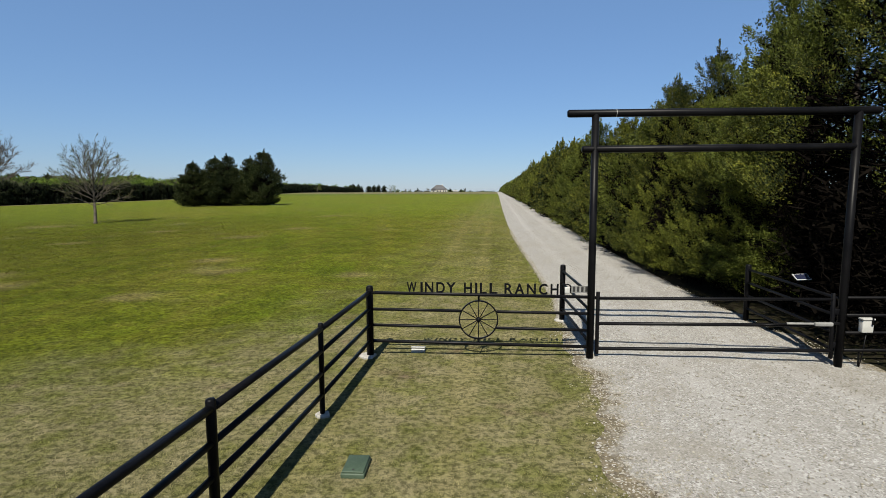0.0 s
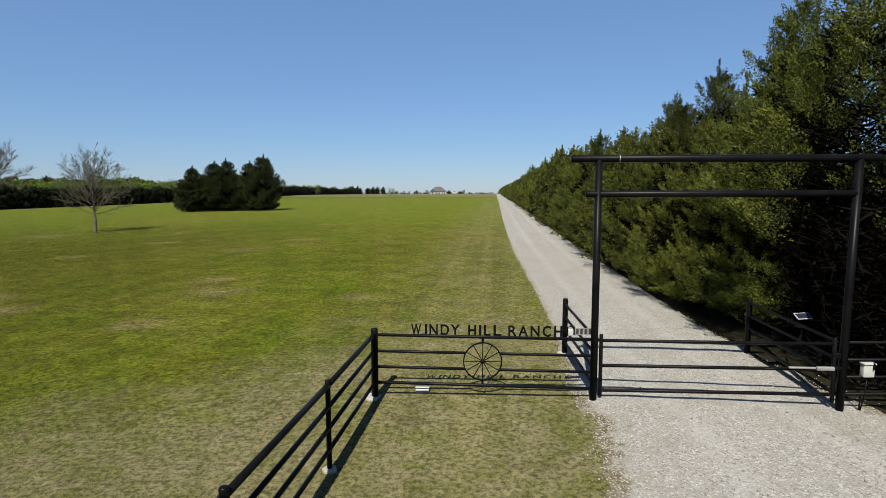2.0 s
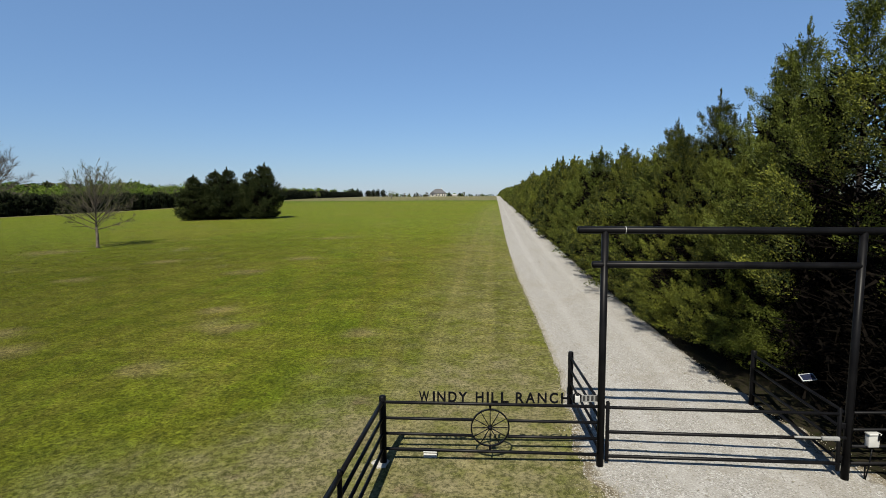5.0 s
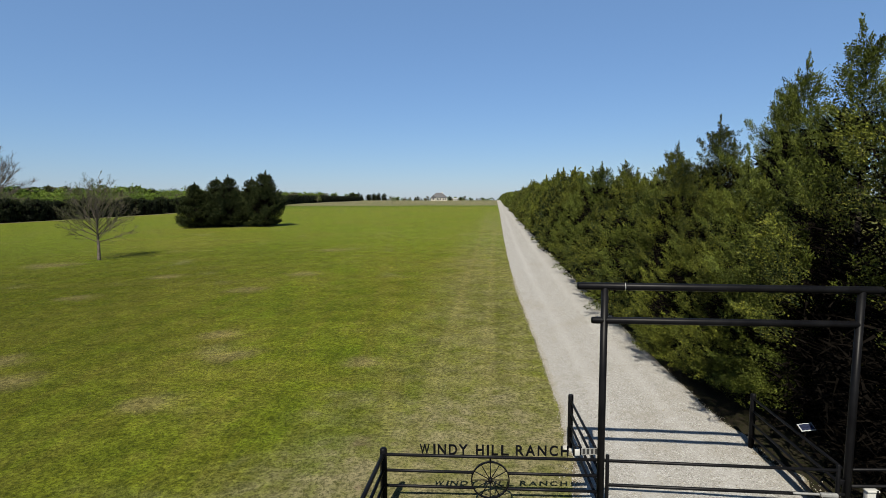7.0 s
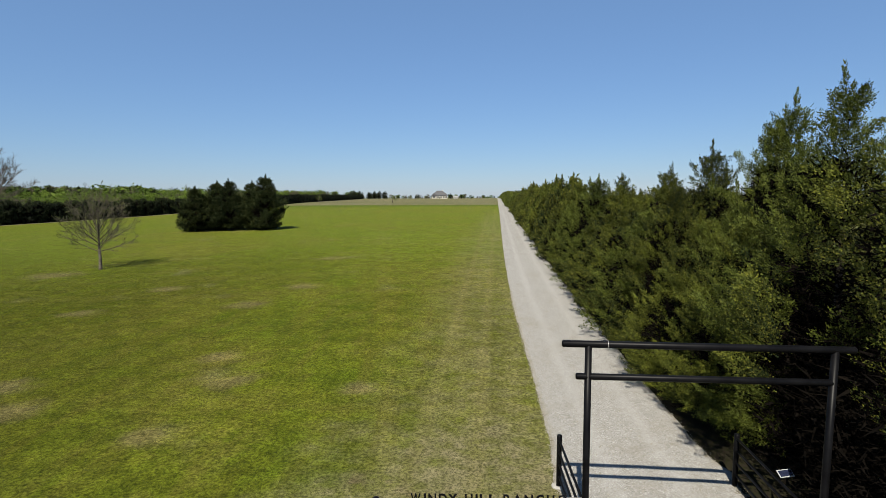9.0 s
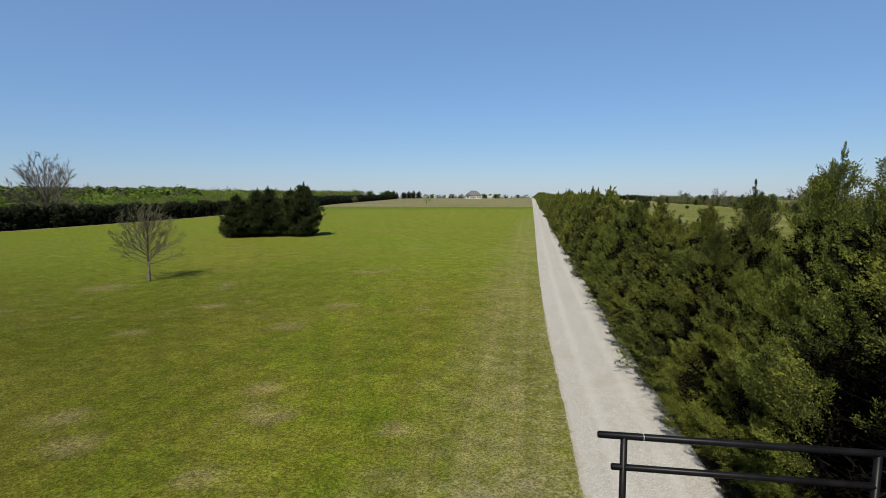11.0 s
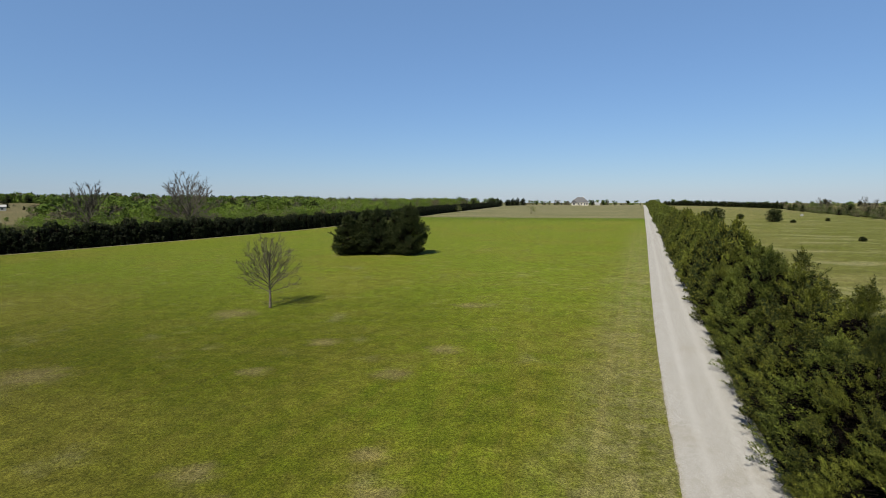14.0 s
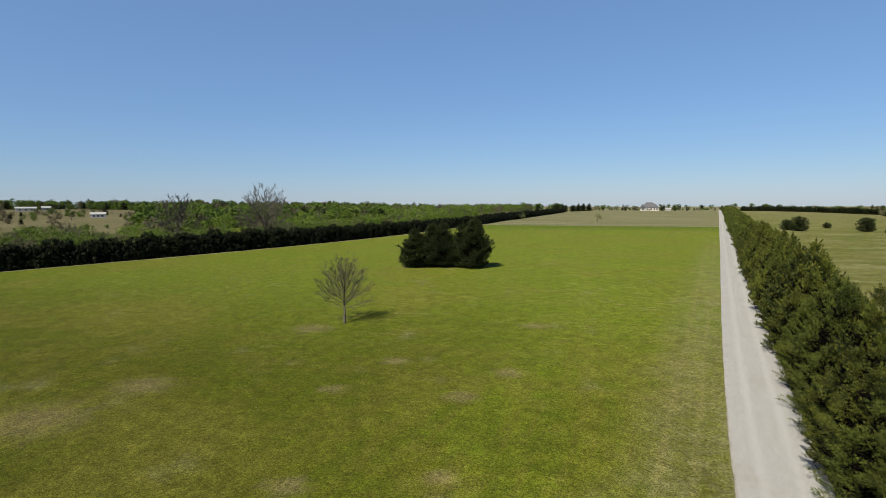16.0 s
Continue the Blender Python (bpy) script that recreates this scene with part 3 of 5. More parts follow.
def returns():
    t = thing("return_fence", "short black pipe fence beside the gravel drive", "fence", "pipe fences at the entrance")
    post(t, RP, 1.40, 0.065)
    footing(t, RP, 0.17, 21)
    for k, z in enumerate((1.24, 0.93, 0.62, 0.31)):
        rail(t, on(RP, z), on(GL + Vector((0, 0.08, 0)), z), 0.03)
    t = thing("return_fence", "short black pipe fence in the shade of cedars", "fence", "pipe fences at the entrance")
    post(t, RP2, 1.40, 0.065)
    for z in RAIL_Z:
        rail(t, on(RP2, z), on(GR + Vector((0, 0.08, 0)), z), 0.03)
    t = thing("side_panel", "black pipe fence panel beside the gate opener box", "fence panel", "pipe fences at the entrance")
    end = Vector((11.4, 9.30, 0))
    post(t, end, 1.40, 0.068)
    post(t, Vector((7.56, 9.364, 0)), 0.35, 0.014, "stay")
    for z in (1.31, 0.99, 0.67, 0.345):
        rail(t, on(GR + Vector((0.08, 0, 0)), z), on(end, z), 0.03)


def swing_gate():
    t = thing("swing_gate", "closed black pipe drive gate with three rails", "gate")
    a0, a1 = Vector((2.965, 9.93, 0.12)), Vector((2.96, 9.93, 1.335))
    b0, b1 = Vector((7.07, 9.39, 0.20)), Vector((7.045, 9.394, 1.41))
    part("stile", Shape().pipe(a0, a1, 0.036), BLACK, t)
    part("stile", Shape().pipe(b0, b1, 0.036), BLACK, t)
    for za, zb, r in ((1.196, 1.294, 0.031), (0.705, 0.815, 0.033), (0.215, 0.345, 0.034)):
        rail(t, Vector((2.965, 9.93, za + 0.015)), Vector((7.06, 9.391, zb)), r)
    for z in (0.40, 1.02):
        part("hinge", Shape().box(pose(7.125, 9.383, z, 0, 0, -8.6), 0.13, 0.06, 0.11, 0.012), BLACK, t)
    part("latch", Shape().box(pose(2.90, 9.93, 1.19, 0, 0, -8.6), 0.09, 0.04, 0.06, 0.008), BLACK, t)


def opener():
    t = thing("gate_opener", "pale grey gate opener arm along the gate rail", "gate opener")
    m = pose(6.86, 9.33, 0.815, 0, -1.5, -8.6)
    part("motor_housing", Shape().box(m, 0.30, 0.07, 0.075, 0.02), DULL, t)
    part("arm", Shape().pipe((6.70, 9.352, 0.855), (6.25, 9.42, 0.845), 0.022), DULL, t, "pale telescoping arm")
    part("push_rod", Shape().pipe((6.26, 9.42, 0.845), (5.85, 9.485, 0.80), 0.014), BLACK, t)
    part("bracket", Shape().box(pose(7.08, 9.33, 0.84, 0, 0, -8.6), 0.12, 0.03, 0.05, 0.006), BLACK, t)
    t = thing("control_box", "white gate control box on the fence panel", "control box")
    body = part("body", Shape().box(pose(7.60, 9.30, 0.71), 0.20, 0.11, 0.235, 0.02), WHITE, t)
    part("lid", Shape().box(pose(7.60, 9.295, 0.944), 0.225, 0.135, 0.035, 0.012), WHITE, body)
    part("lock", Shape().box(pose(7.66, 9.225, 0.86), 0.03, 0.02, 0.13, 0.005), BLACK, body)
    part("conduit", Shape().tube([(7.62, 9.31, 0.70), (7.60, 9.33, 0.30), (7.56, 9.36, -0.02)], [0.012] * 3, 8), BLACK, t)
    t = thing("solar_panel", "small tilted solar panel on the rail", "solar panel")
    m = pose(7.44, 10.84, 1.47, 38, 0, 12)
    frame_ob = part("frame", Shape().box(m, 0.36, 0.17, 0.018, 0.004), GREY, t, "silver frame", smooth=False)
    part("cell_sheet", Shape().box(m @ pose(0, 0, 0.019), 0.325, 0.135, 0.004, 0.001), CELL, frame_ob, smooth=False)
    part("bracket", Shape().pipe((7.36, 10.88, 1.26), (7.44, 10.86, 1.47), 0.014), BLACK, t)


def ground_boxes():
    t = thing("valve_box", "green plastic utility box lid set in the turf", "utility box")
    m = pose(-1.0, 5.86, -0.03, 0, 0, -3)
    body = part("body", Shape().box(m, 0.275, 0.42, 0.085, 0.018), GREEN, t)
    part("lid", Shape().box(m @ pose(0, 0, 0.083), 0.25, 0.39, 0.022, 0.009), GREEN, body)
    part("lid_bolt", Shape().tube([m @ Vector((0.0, -0.15, 0.103)), m @ Vector((0.0, -0.15, 0.110))], [0.014, 0.012], 8), INK, body)
    t = thing("landscape_light", "white box light lying on the turf", "light")
    m = pose(-0.49, 10.33, 0.02, 0, 0, -4)
    body = part("housing", Shape().box(m, 0.27, 0.17, 0.10, 0.012), WHITE, t)
    part("visor", Shape().box(m @ pose(0, 0.02, 0.10, -14), 0.28, 0.20, 0.02, 0.006), WHITE, body)


arch()
wing_panel()
number_plate()
left_fence()
returns()
swing_gate()
opener()
ground_boxes()


# ---- trees ----
def sprays(rng, base, way, length, width):
    """Thin folded diamonds from base along way: arrays of vertices and faces."""
    n = len(base)
    side = np.cross(way, rng.normal(size=(n, 3)))
    side /= np.linalg.norm(side, axis=1, keepdims=True) + 1e-9
    mid = base + way * (length * 0.45)[:, None]
    up = np.cross(side, way) * (width * 0.35)[:, None]
    tip = base + way * length[:, None]
    v = np.stack([base, mid + side * width[:, None] * 0.5 + up, tip, mid - side * width[:, None] * 0.5 + up], 1).reshape(-1, 3)
    i = np.arange(n) * 4
    return v, np.concatenate([np.stack([i, i + 1, i + 2], 1), np.stack([i, i + 2, i + 3], 1)])


def needles(rng, base, way, length, width, normal=None):
    """One slim leaf from each base, lying across normal where it is given."""
    n = len(base)
    side = np.cross(way, rng.normal(size=(n, 3)) if normal is None else normal)
    side *= (width * 0.5 / (np.linalg.norm(side, axis=1) + 1e-9))[:, None]
    low = base + way * (length * 0.2)[:, None]
    v = np.stack([low - side, low + side, base + way * length[:, None]], 1).reshape(-1, 3)
    return v, np.arange(3 * n).reshape(-1, 3)


def unit(a):
    return a / (np.linalg.norm(a, axis=1, keepdims=True) + 1e-9)


def scales(rng, base, normal, length, jitter=0.5):
    """Leaf clumps that lie across normal, so that a crown is shaded as a body."""
    n = len(base)
    nor = unit(normal + rng.normal(0, jitter, (n, 3)))
    a = unit(np.cross(nor, rng.normal(size=(n, 3))))
    b = np.cross(nor, a)
    w = length[:, None]
    k = rng.uniform(0.55, 1.0, (3, n, 1))
    v = np.stack([base + a * w * k[0], base + (-0.5 * a + 0.8 * b) * w * k[1], base + (-0.5 * a - 0.8 * b) * w * k[2]], 1).reshape(-1, 3)
    return v, np.arange(3 * n).reshape(-1, 3)


def cedar_crown(seed, h, r, boughs, tufts, blades, size, material, spires=3, skirt=0.15, power=0.6, core=0.54, tuft=0.17, fan=0.42, bare=None, fill=900, clear=None, low=1.0, hem=0.16, gaps=-0.28, tuck=0.10):
    """A ragged cedar: upswept boughs, each a fan of feathery tufts, round shade-dark dead inner twigs."""
    rng = np.random.default_rng(seed)
    prof = lambda z: r * np.minimum(1.0, 1.14 * np.clip(1 - z / h, 0, 1) ** power) * (1 - tuck + tuck * smooth(z, skirt, skirt + 0.28 * h))
    lob = rng.uniform(0, 6.28, 4)
    lump = lambda a, z: 1 + 0.11 * np.sin(2 * a + lob[0] + z * 0.7) + 0.12 * np.sin(3 * a + lob[1] - z * 1.3) + 0.15 * np.sin(6 * a + lob[2] + z * 2.3) * np.sin(z * 1.9 + lob[3])
    zs = rng.uniform(0, 1, boughs * 6) * (h * 0.95 - skirt) + skirt
    zs = zs[rng.uniform(0, 1, len(zs)) < (prof(zs) / r) + 0.25][:boughs]
    zs = np.concatenate([zs, skirt * 0.4 + 0.8 * rng.uniform(0, 1, int(boughs * hem)) ** 1.3])
    a = rng.uniform(0, 2 * math.pi, len(zs))
    if bare:                       # a side that has died back
        keep = ~((a > bare[0]) & (a < bare[1]) & (zs < bare[2]))
        zs, a = zs[keep], a[keep]
    hole = np.sin(a * 4 + lob[3] + zs * 1.3) * np.sin(zs * 2.6 + lob[0]) + 0.8 * np.sin(a * 7 - zs * 2.1 + lob[1]) * np.sin(zs * 4.1 + lob[2])
    full = hole > gaps
    zs, a = zs[full], a[full]
    thick = (zs > 2.4) | (rng.uniform(0, 1, len(zs)) < low)
    zs, a = zs[thick], a[thick]
    n = len(zs)
    reach = prof(zs) * lump(a, zs) * (0.62 + 0.48 * rng.uniform(0, 1, n) ** 0.6)
    reach = np.where(zs < 0.5 * h, np.minimum(reach, r * rng.uniform(0.82, 0.98, n)), reach)
    if bare:                       # boughs that hang over it
        reach = np.where((a > bare[0]) & (a < bare[1]) & (zs < bare[2] + 2.5), np.maximum(reach, r * 0.8) * 1.15, reach)
    if clear:
        over = (reach * np.cos(a) < clear[0]) & (reach * np.sin(a) < clear[1])
        reach = np.where(over, clear[0] / np.minimum(np.cos(a), -0.2), reach)
    lift = 0.30 + 0.90 * (zs / h) ** 1.3 - 0.35 * (zs < 0.9) + rng.normal(0, 0.16, n)
    out = unit(np.stack([np.cos(a), np.sin(a), lift], 1))
    L = np.clip(reach * 0.6, 0.45, 1.55) * rng.uniform(0.75, 1.2, n)
    tip = np.stack([np.cos(a) * reach, np.sin(a) * reach, zs + 0.3 * L], 1)
    start = tip - out * L[:, None]
    # each bough is a fan of tufts, widest in its middle
    share = np.maximum(2, np.round(tufts * L / np.mean(L))).astype(int)
    k = np.repeat(np.arange(n), share)
    s = rng.uniform(0.10, 1.0, len(k)) ** 0.7
    flat = unit(np.cross(out[k], np.array([0, 0, 1.0])))
    ang = rng.normal(0, 0.32, len(k)) + math.pi * (rng.uniform(0, 1, len(k)) < 0.5)
    sn = flat * np.cos(ang)[:, None] + np.cross(flat, out[k]) * np.sin(ang)[:, None]
    lat = fan * L[k] * np.sin(math.pi * np.clip(s, 0.12, 0.95)) ** 0.8 * rng.uniform(0.1, 1.0, len(k))
    c = start[k] + out[k] * (s * L[k])[:, None] + sn * lat[:, None]
    c[:, 2] += 0.16 * L[k] * s * s
    d = unit(out[k] * 0.75 + sn * 0.55 + np.array([0, 0, 0.45]) + rng.normal(0, 0.18, (len(k), 3)))
    rho = tuft * rng.uniform(0.65, 1.3, len(k)) * (1.2 - 0.45 * s)
    # inner tufts take the same near-black tone, as shade between the boughs
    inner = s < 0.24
    # short shoots along the upper trunk
    m = int(n * tufts * 0.14)
    cz = h * (0.55 + 0.42 * rng.uniform(0, 1, m))
    ca = rng.uniform(0, 2 * math.pi, m)
    cr = prof(cz) * 0.75 * rng.uniform(0, 1, m) ** 0.5
    ring = np.stack([np.cos(ca), np.sin(ca), np.zeros(m)], 1)
    c = np.concatenate([c, ring * cr[:, None] + np.stack([0 * cz, 0 * cz, cz], 1)])
    d = np.concatenate([d, unit(ring + np.array([0, 0, 0.9]) + rng.normal(0, 0.3, (m, 3)))])
    rho = np.concatenate([rho, tuft * rng.uniform(0.6, 1.1, m)])
    inner = np.concatenate([inner, np.zeros(m, bool)])
    # leaders that stand above the crown: slim cones of upswept shoots
    if spires:
        sa = rng.uniform(0, 6.28, spires)
        sr = r * rng.uniform(0.10, 0.5, spires)
        sr[0] = 0.03
        sz = h * (1 - (sr / r / 1.14) ** (1 / power))
        up = unit(np.stack([np.cos(sa) * 0.10, np.sin(sa) * 0.10, np.ones(spires)], 1))
        sl = h * rng.uniform(0.10, 0.17, spires)
        sl[0] = h * 0.17
        st = np.stack([np.cos(sa) * sr, np.sin(sa) * sr, sz - sl * 0.72], 1)
        m = max(12, int(tufts * 5))
        i = np.repeat(np.arange(spires), m)
        u = rng.uniform(0, 1, len(i)) ** 1.1
        b = rng.uniform(0, 6.28, len(i))
        rad = sl[i] * 0.26 * (1 - u) * rng.uniform(0.2, 1.0, len(i))
        ring = np.stack([np.cos(b), np.sin(b), np.zeros(len(i))], 1)
        sc = st[i] + up[i] * (u * sl[i])[:, None] + ring * rad[:, None]
        sc[:, 2] += rad * 0.5
        c = np.concatenate([c, sc])
        d = np.concatenate([d, unit(ring * (0.75 * (1 - u))[:, None] + up[i] + rng.normal(0, 0.1, (len(i), 3)))])
        rho = np.concatenate([rho, tuft * (0.72 - 0.36 * u)])
        inner = np.concatenate([inner, np.zeros(len(i), bool)])
    # the feathery leaves round each tuft
    k = np.repeat(np.arange(len(c)), np.maximum(4, np.round(blades * (rho / tuft) ** 1.6)).astype(int))
    e = unit(rng.normal(size=(len(k), 3)) + d[k] * 0.55)
    along = np.sum(e * d[k], 1, keepdims=True)
    wave = 1 + 0.22 * np.sin(e[:, 0] * 9 + 3 * k) * np.sin(e[:, 1] * 8 + 5 * k) + 0.15 * np.sin(e[:, 2] * 13 + 2 * k)
    base = c[k] + (e * 0.62 + d[k] * along * 1.35) * (rho[k] * wave * rng.uniform(0.74, 1.04, len(k)))[:, None]
    if clear:                      # cut back along the gateway
        keep = (base[:, 0] > clear[0]) | (base[:, 1] > clear[1] + rng.normal(0, 0.10, len(k))) | (rng.uniform(0, 1, len(k)) < 0.002)
        k, base, e = k[keep], base[keep], e[keep]
    way = unit(d[k] * 0.95 + e * 0.5 + rng.normal(0, 0.26, (len(k), 3)))
    ln = size * rng.uniform(0.5, 1.15, len(k))
    v, f = needles(rng, base - way * (ln * 0.35)[:, None], way, ln, size * rng.uniform(0.34, 0.50, len(k)), e + rng.normal(0, 0.22, (len(k), 3)))
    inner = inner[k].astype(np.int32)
    v[:, 2] = np.maximum(v[:, 2], 0.03)
    # dead twigs fill the crown's inside; their near-black tone stands in for shade
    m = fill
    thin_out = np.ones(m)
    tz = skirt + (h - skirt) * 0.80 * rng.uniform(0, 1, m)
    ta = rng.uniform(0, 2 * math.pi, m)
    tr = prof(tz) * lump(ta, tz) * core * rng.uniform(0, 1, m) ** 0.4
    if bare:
        extra = m // 2             # near-black dead branches paint the hollow's shade on the bare side
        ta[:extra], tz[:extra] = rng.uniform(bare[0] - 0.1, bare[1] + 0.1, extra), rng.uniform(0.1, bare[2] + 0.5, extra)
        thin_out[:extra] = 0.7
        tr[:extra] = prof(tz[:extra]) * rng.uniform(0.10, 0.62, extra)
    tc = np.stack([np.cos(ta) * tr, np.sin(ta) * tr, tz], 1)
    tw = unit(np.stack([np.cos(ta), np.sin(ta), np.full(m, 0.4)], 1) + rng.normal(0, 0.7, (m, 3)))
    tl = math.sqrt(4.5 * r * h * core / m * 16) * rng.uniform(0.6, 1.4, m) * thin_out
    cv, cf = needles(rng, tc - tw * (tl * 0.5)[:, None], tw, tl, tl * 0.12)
    # limbs from the trunk to the tips, and the leaders' stems
    root = np.stack([0 * zs, 0 * zs, np.maximum(zs - 0.3 * reach, 0.2)], 1)
    reach_way = (tip - root) * 0.9
    if spires:
        root, reach_way = np.concatenate([root, st]), np.concatenate([reach_way, up * (sl * 0.97)[:, None]])
    lw = np.linalg.norm(reach_way, axis=1)
    lv, lf = needles(rng, root - reach_way * 0.2, reach_way / lw[:, None], lw * 1.18, np.full(len(lw), 0.022 + 0.002 * h))
    cv, cf = np.concatenate([cv, lv]), np.concatenate([cf, lf + len(cv)])
    cv[:, 2] = np.maximum(cv[:, 2], 0.03)
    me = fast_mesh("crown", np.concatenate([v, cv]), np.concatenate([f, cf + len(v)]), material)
    me.materials.append(DEAD_SHADE)
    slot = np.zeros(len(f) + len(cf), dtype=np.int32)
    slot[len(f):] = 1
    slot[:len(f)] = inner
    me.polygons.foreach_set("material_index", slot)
    return me


def cedar(seed, h, r, boughs, tufts, blades, size, label, group, material=None, **more):
    t = thing("cedar_tree", label, "tree", group)
    part("trunk", Shape().tube([(0, 0, -0.15), (0.02, 0.01, h * 0.3), (0, 0.03, h * 0.8)], [0.17, 0.12, 0.03], 8), CEDAR_BARK, t)
    part("crown", cedar_crown(seed, h, r, boughs, tufts, blades, size, material or CEDAR, **more), CEDAR, t)
    return t


def spot(x, y, turn=0.0, k=1.0, kz=None, sink=0.0):
    return Matrix.LocRotScale((x, y, float(land(x, y)) - sink), Euler((0, 0, turn)), (k, k, kz or k))


def plant(kinds, places):
    """Sets the first use of each kind, then copies: rows of (kind, matrix)."""
    used = set()
    for i, m in places:
        if i in used:
            copy_thing(kinds[i], m)
        else:
            kinds[i].matrix_basis = m
            used.add(i)
    for i, ob in enumerate(kinds):
        if i not in used:
            for o in (*ob.children_recursive, ob):
                bpy.data.objects.remove(o)


def joined(name, label, category, kinds, places):
    """Many far trees as one mesh; the kinds themselves are taken away."""
    mats, vs, fs, slots, first = [], [], [], [], 0
    source = []
    for ob in kinds:
        rows = []
        for o in ob.children:
            me = o.data
            co = np.empty(len(me.vertices) * 3, dtype=np.float32)
            me.vertices.foreach_get("co", co)
            me.calc_loop_triangles()
            tri = np.empty(len(me.loop_triangles) * 3, dtype=np.int32)
            me.loop_triangles.foreach_get("vertices", tri)
            slot = np.empty(len(me.loop_triangles), dtype=np.int32)
            me.loop_triangles.foreach_get("material_index", slot)
            here = []
            for m in me.materials:
                if m not in mats:
                    mats.append(m)
                here.append(mats.index(m))
            rows.append((co.reshape(-1, 3), tri.reshape(-1, 3), np.array(here, dtype=np.int32)[slot]))
        source.append(rows)
    for i, m in places:
        a = np.array(m)
        for co, tri, slot in source[i]:
            vs.append(co @ a[:3, :3].T + a[:3, 3])
            fs.append(tri + first)
            slots.append(slot)
            first += len(co)
    me = fast_mesh(name, np.concatenate(vs), np.concatenate(fs), mats[0])
    for m in mats[1:]:
        me.materials.append(m)
    me.polygons.foreach_set("material_index", np.concatenate(slots))
    for ob in kinds:
        for o in (*ob.children_recursive, ob):
            bpy.data.objects.remove(o)
    return tagged(new(name, me), label, category, kind="stuff")


def cedar_row():
    rng = random.Random(11)
    label = "dense green cedar tree in the row along the drive"
    group = "cedar row along the drive"
    near = [cedar(30 + i, 9.0, 4.2, 290, 6, 82, 0.088, label, group, power=0.80, tuft=0.205, fill=7000, core=0.66, hem=0.5) for i in range(3)]
    mid = [cedar(40 + i, 8.5, 4.1, 250, 6, 32, 0.16, label, group, power=0.80, tuft=0.26, fill=3500, core=0.70, gaps=-0.08) for i in range(4)]
    far = [cedar(50 + i, 7.0, 3.9, 180, 6, 11, 0.38, label, group, power=0.80, tuft=0.33, core=0.70, fill=1200, gaps=-0.08) for i in range(4)]
    hazy = [cedar(60 + i, 6.0, 3.6, 70, 4, 6, 0.8, label, group, spires=2, fill=80, tuft=0.6) for i in range(3)]
    tall = "tall green cedar tree behind the gateway"
    first = [cedar(36, 10.0, 4.6, 340, 6, 84, 0.085, tall, group, skirt=0.45, power=0.50, tuft=0.205, bare=(1.5, 3.5, 3.2), fill=9000, core=0.66, low=0.7, hem=0.05, clear=(-2.3, 0.4)),
             cedar(37, 10.4, 4.1, 340, 6, 84, 0.085, tall, group, skirt=0.4, power=0.84, tuft=0.205, bare=(3.25, 4.6, 3.9), fill=9000, core=0.66, low=0.9, hem=0.55, clear=(-3.6, 9.0))]
    plant(first, [(0, spot(10.6, 10.3, 0.0, 1.0, 0.94)), (1, spot(10.8, 14.1, 0.0, 1.0, 1.0))])
    near[0].matrix_basis = spot(11.9, 18.2, 4.3, 0.95, 10.4 / 9.0)
    plant(near[1:2], [(0, spot(12.4, 24.3, 1.0, 0.92, 9.3 / 9.0))])
    plant(near[2:], [(0, spot(11.7, 27.5, 2.6, 0.92, 8.5 / 9.0))])
    for i, x, y, turn, k, h in ((2, 9.9, 19.9, 0.4, 0.84, 6.9), (1, 9.8, 16.7, 3.9, 0.80, 6.4), (0, 10.2, 23.0, 2.2, 0.80, 6.6), (0, 13.4, 21.2, 5.2, 0.85, 8.6)):
        copy_thing(near[i], spot(x, y, turn, k, h / 9.0))
    rows = {1: [], 2: [], 3: []}
    y, count = 25.8, 0
    while y < 640:
        lod = 1 if y < 60 else 2 if y < 170 else 3
        kinds = (None, mid, far, hazy)[lod]
        base_h = (None, 8.5, 7.0, 6.0)[lod]
        off, tall_k, wide_k = ((1.65, 0.80, 0.85), (4.7, 0.98, 0.95), (3.2, 1.02, 1.0))[count % 3]      # three staggered lines
        h = float(np.interp(y, [24, 35, 50, 100, 200, 640], [8.2, 8.5, 7.9, 6.9, 5.9, 5.4])) * rng.uniform(0.90, 1.10) * tall_k
        x = float(np.interp(y, EDGE_Y, EDGE_R)) + off + rng.uniform(-0.4, 0.4)
        k = float(np.interp(y, [0, 100, 300], [0.95, 0.95, 0.97])) * rng.uniform(0.92, 1.06) * wide_k
        rows[lod].append((rng.randrange(len(kinds)), spot(x, y, rng.uniform(0, 6.28), k, h / base_h, 0.1)))
        count += 1
        y += rng.uniform(1.3, 1.8) if lod < 3 else rng.uniform(2.3, 3.2)
    plant(mid, rows[1])
    plant(far, rows[2])
    joined("far_cedars", "far end of the green cedar row along the drive", "trees", hazy, rows[3])


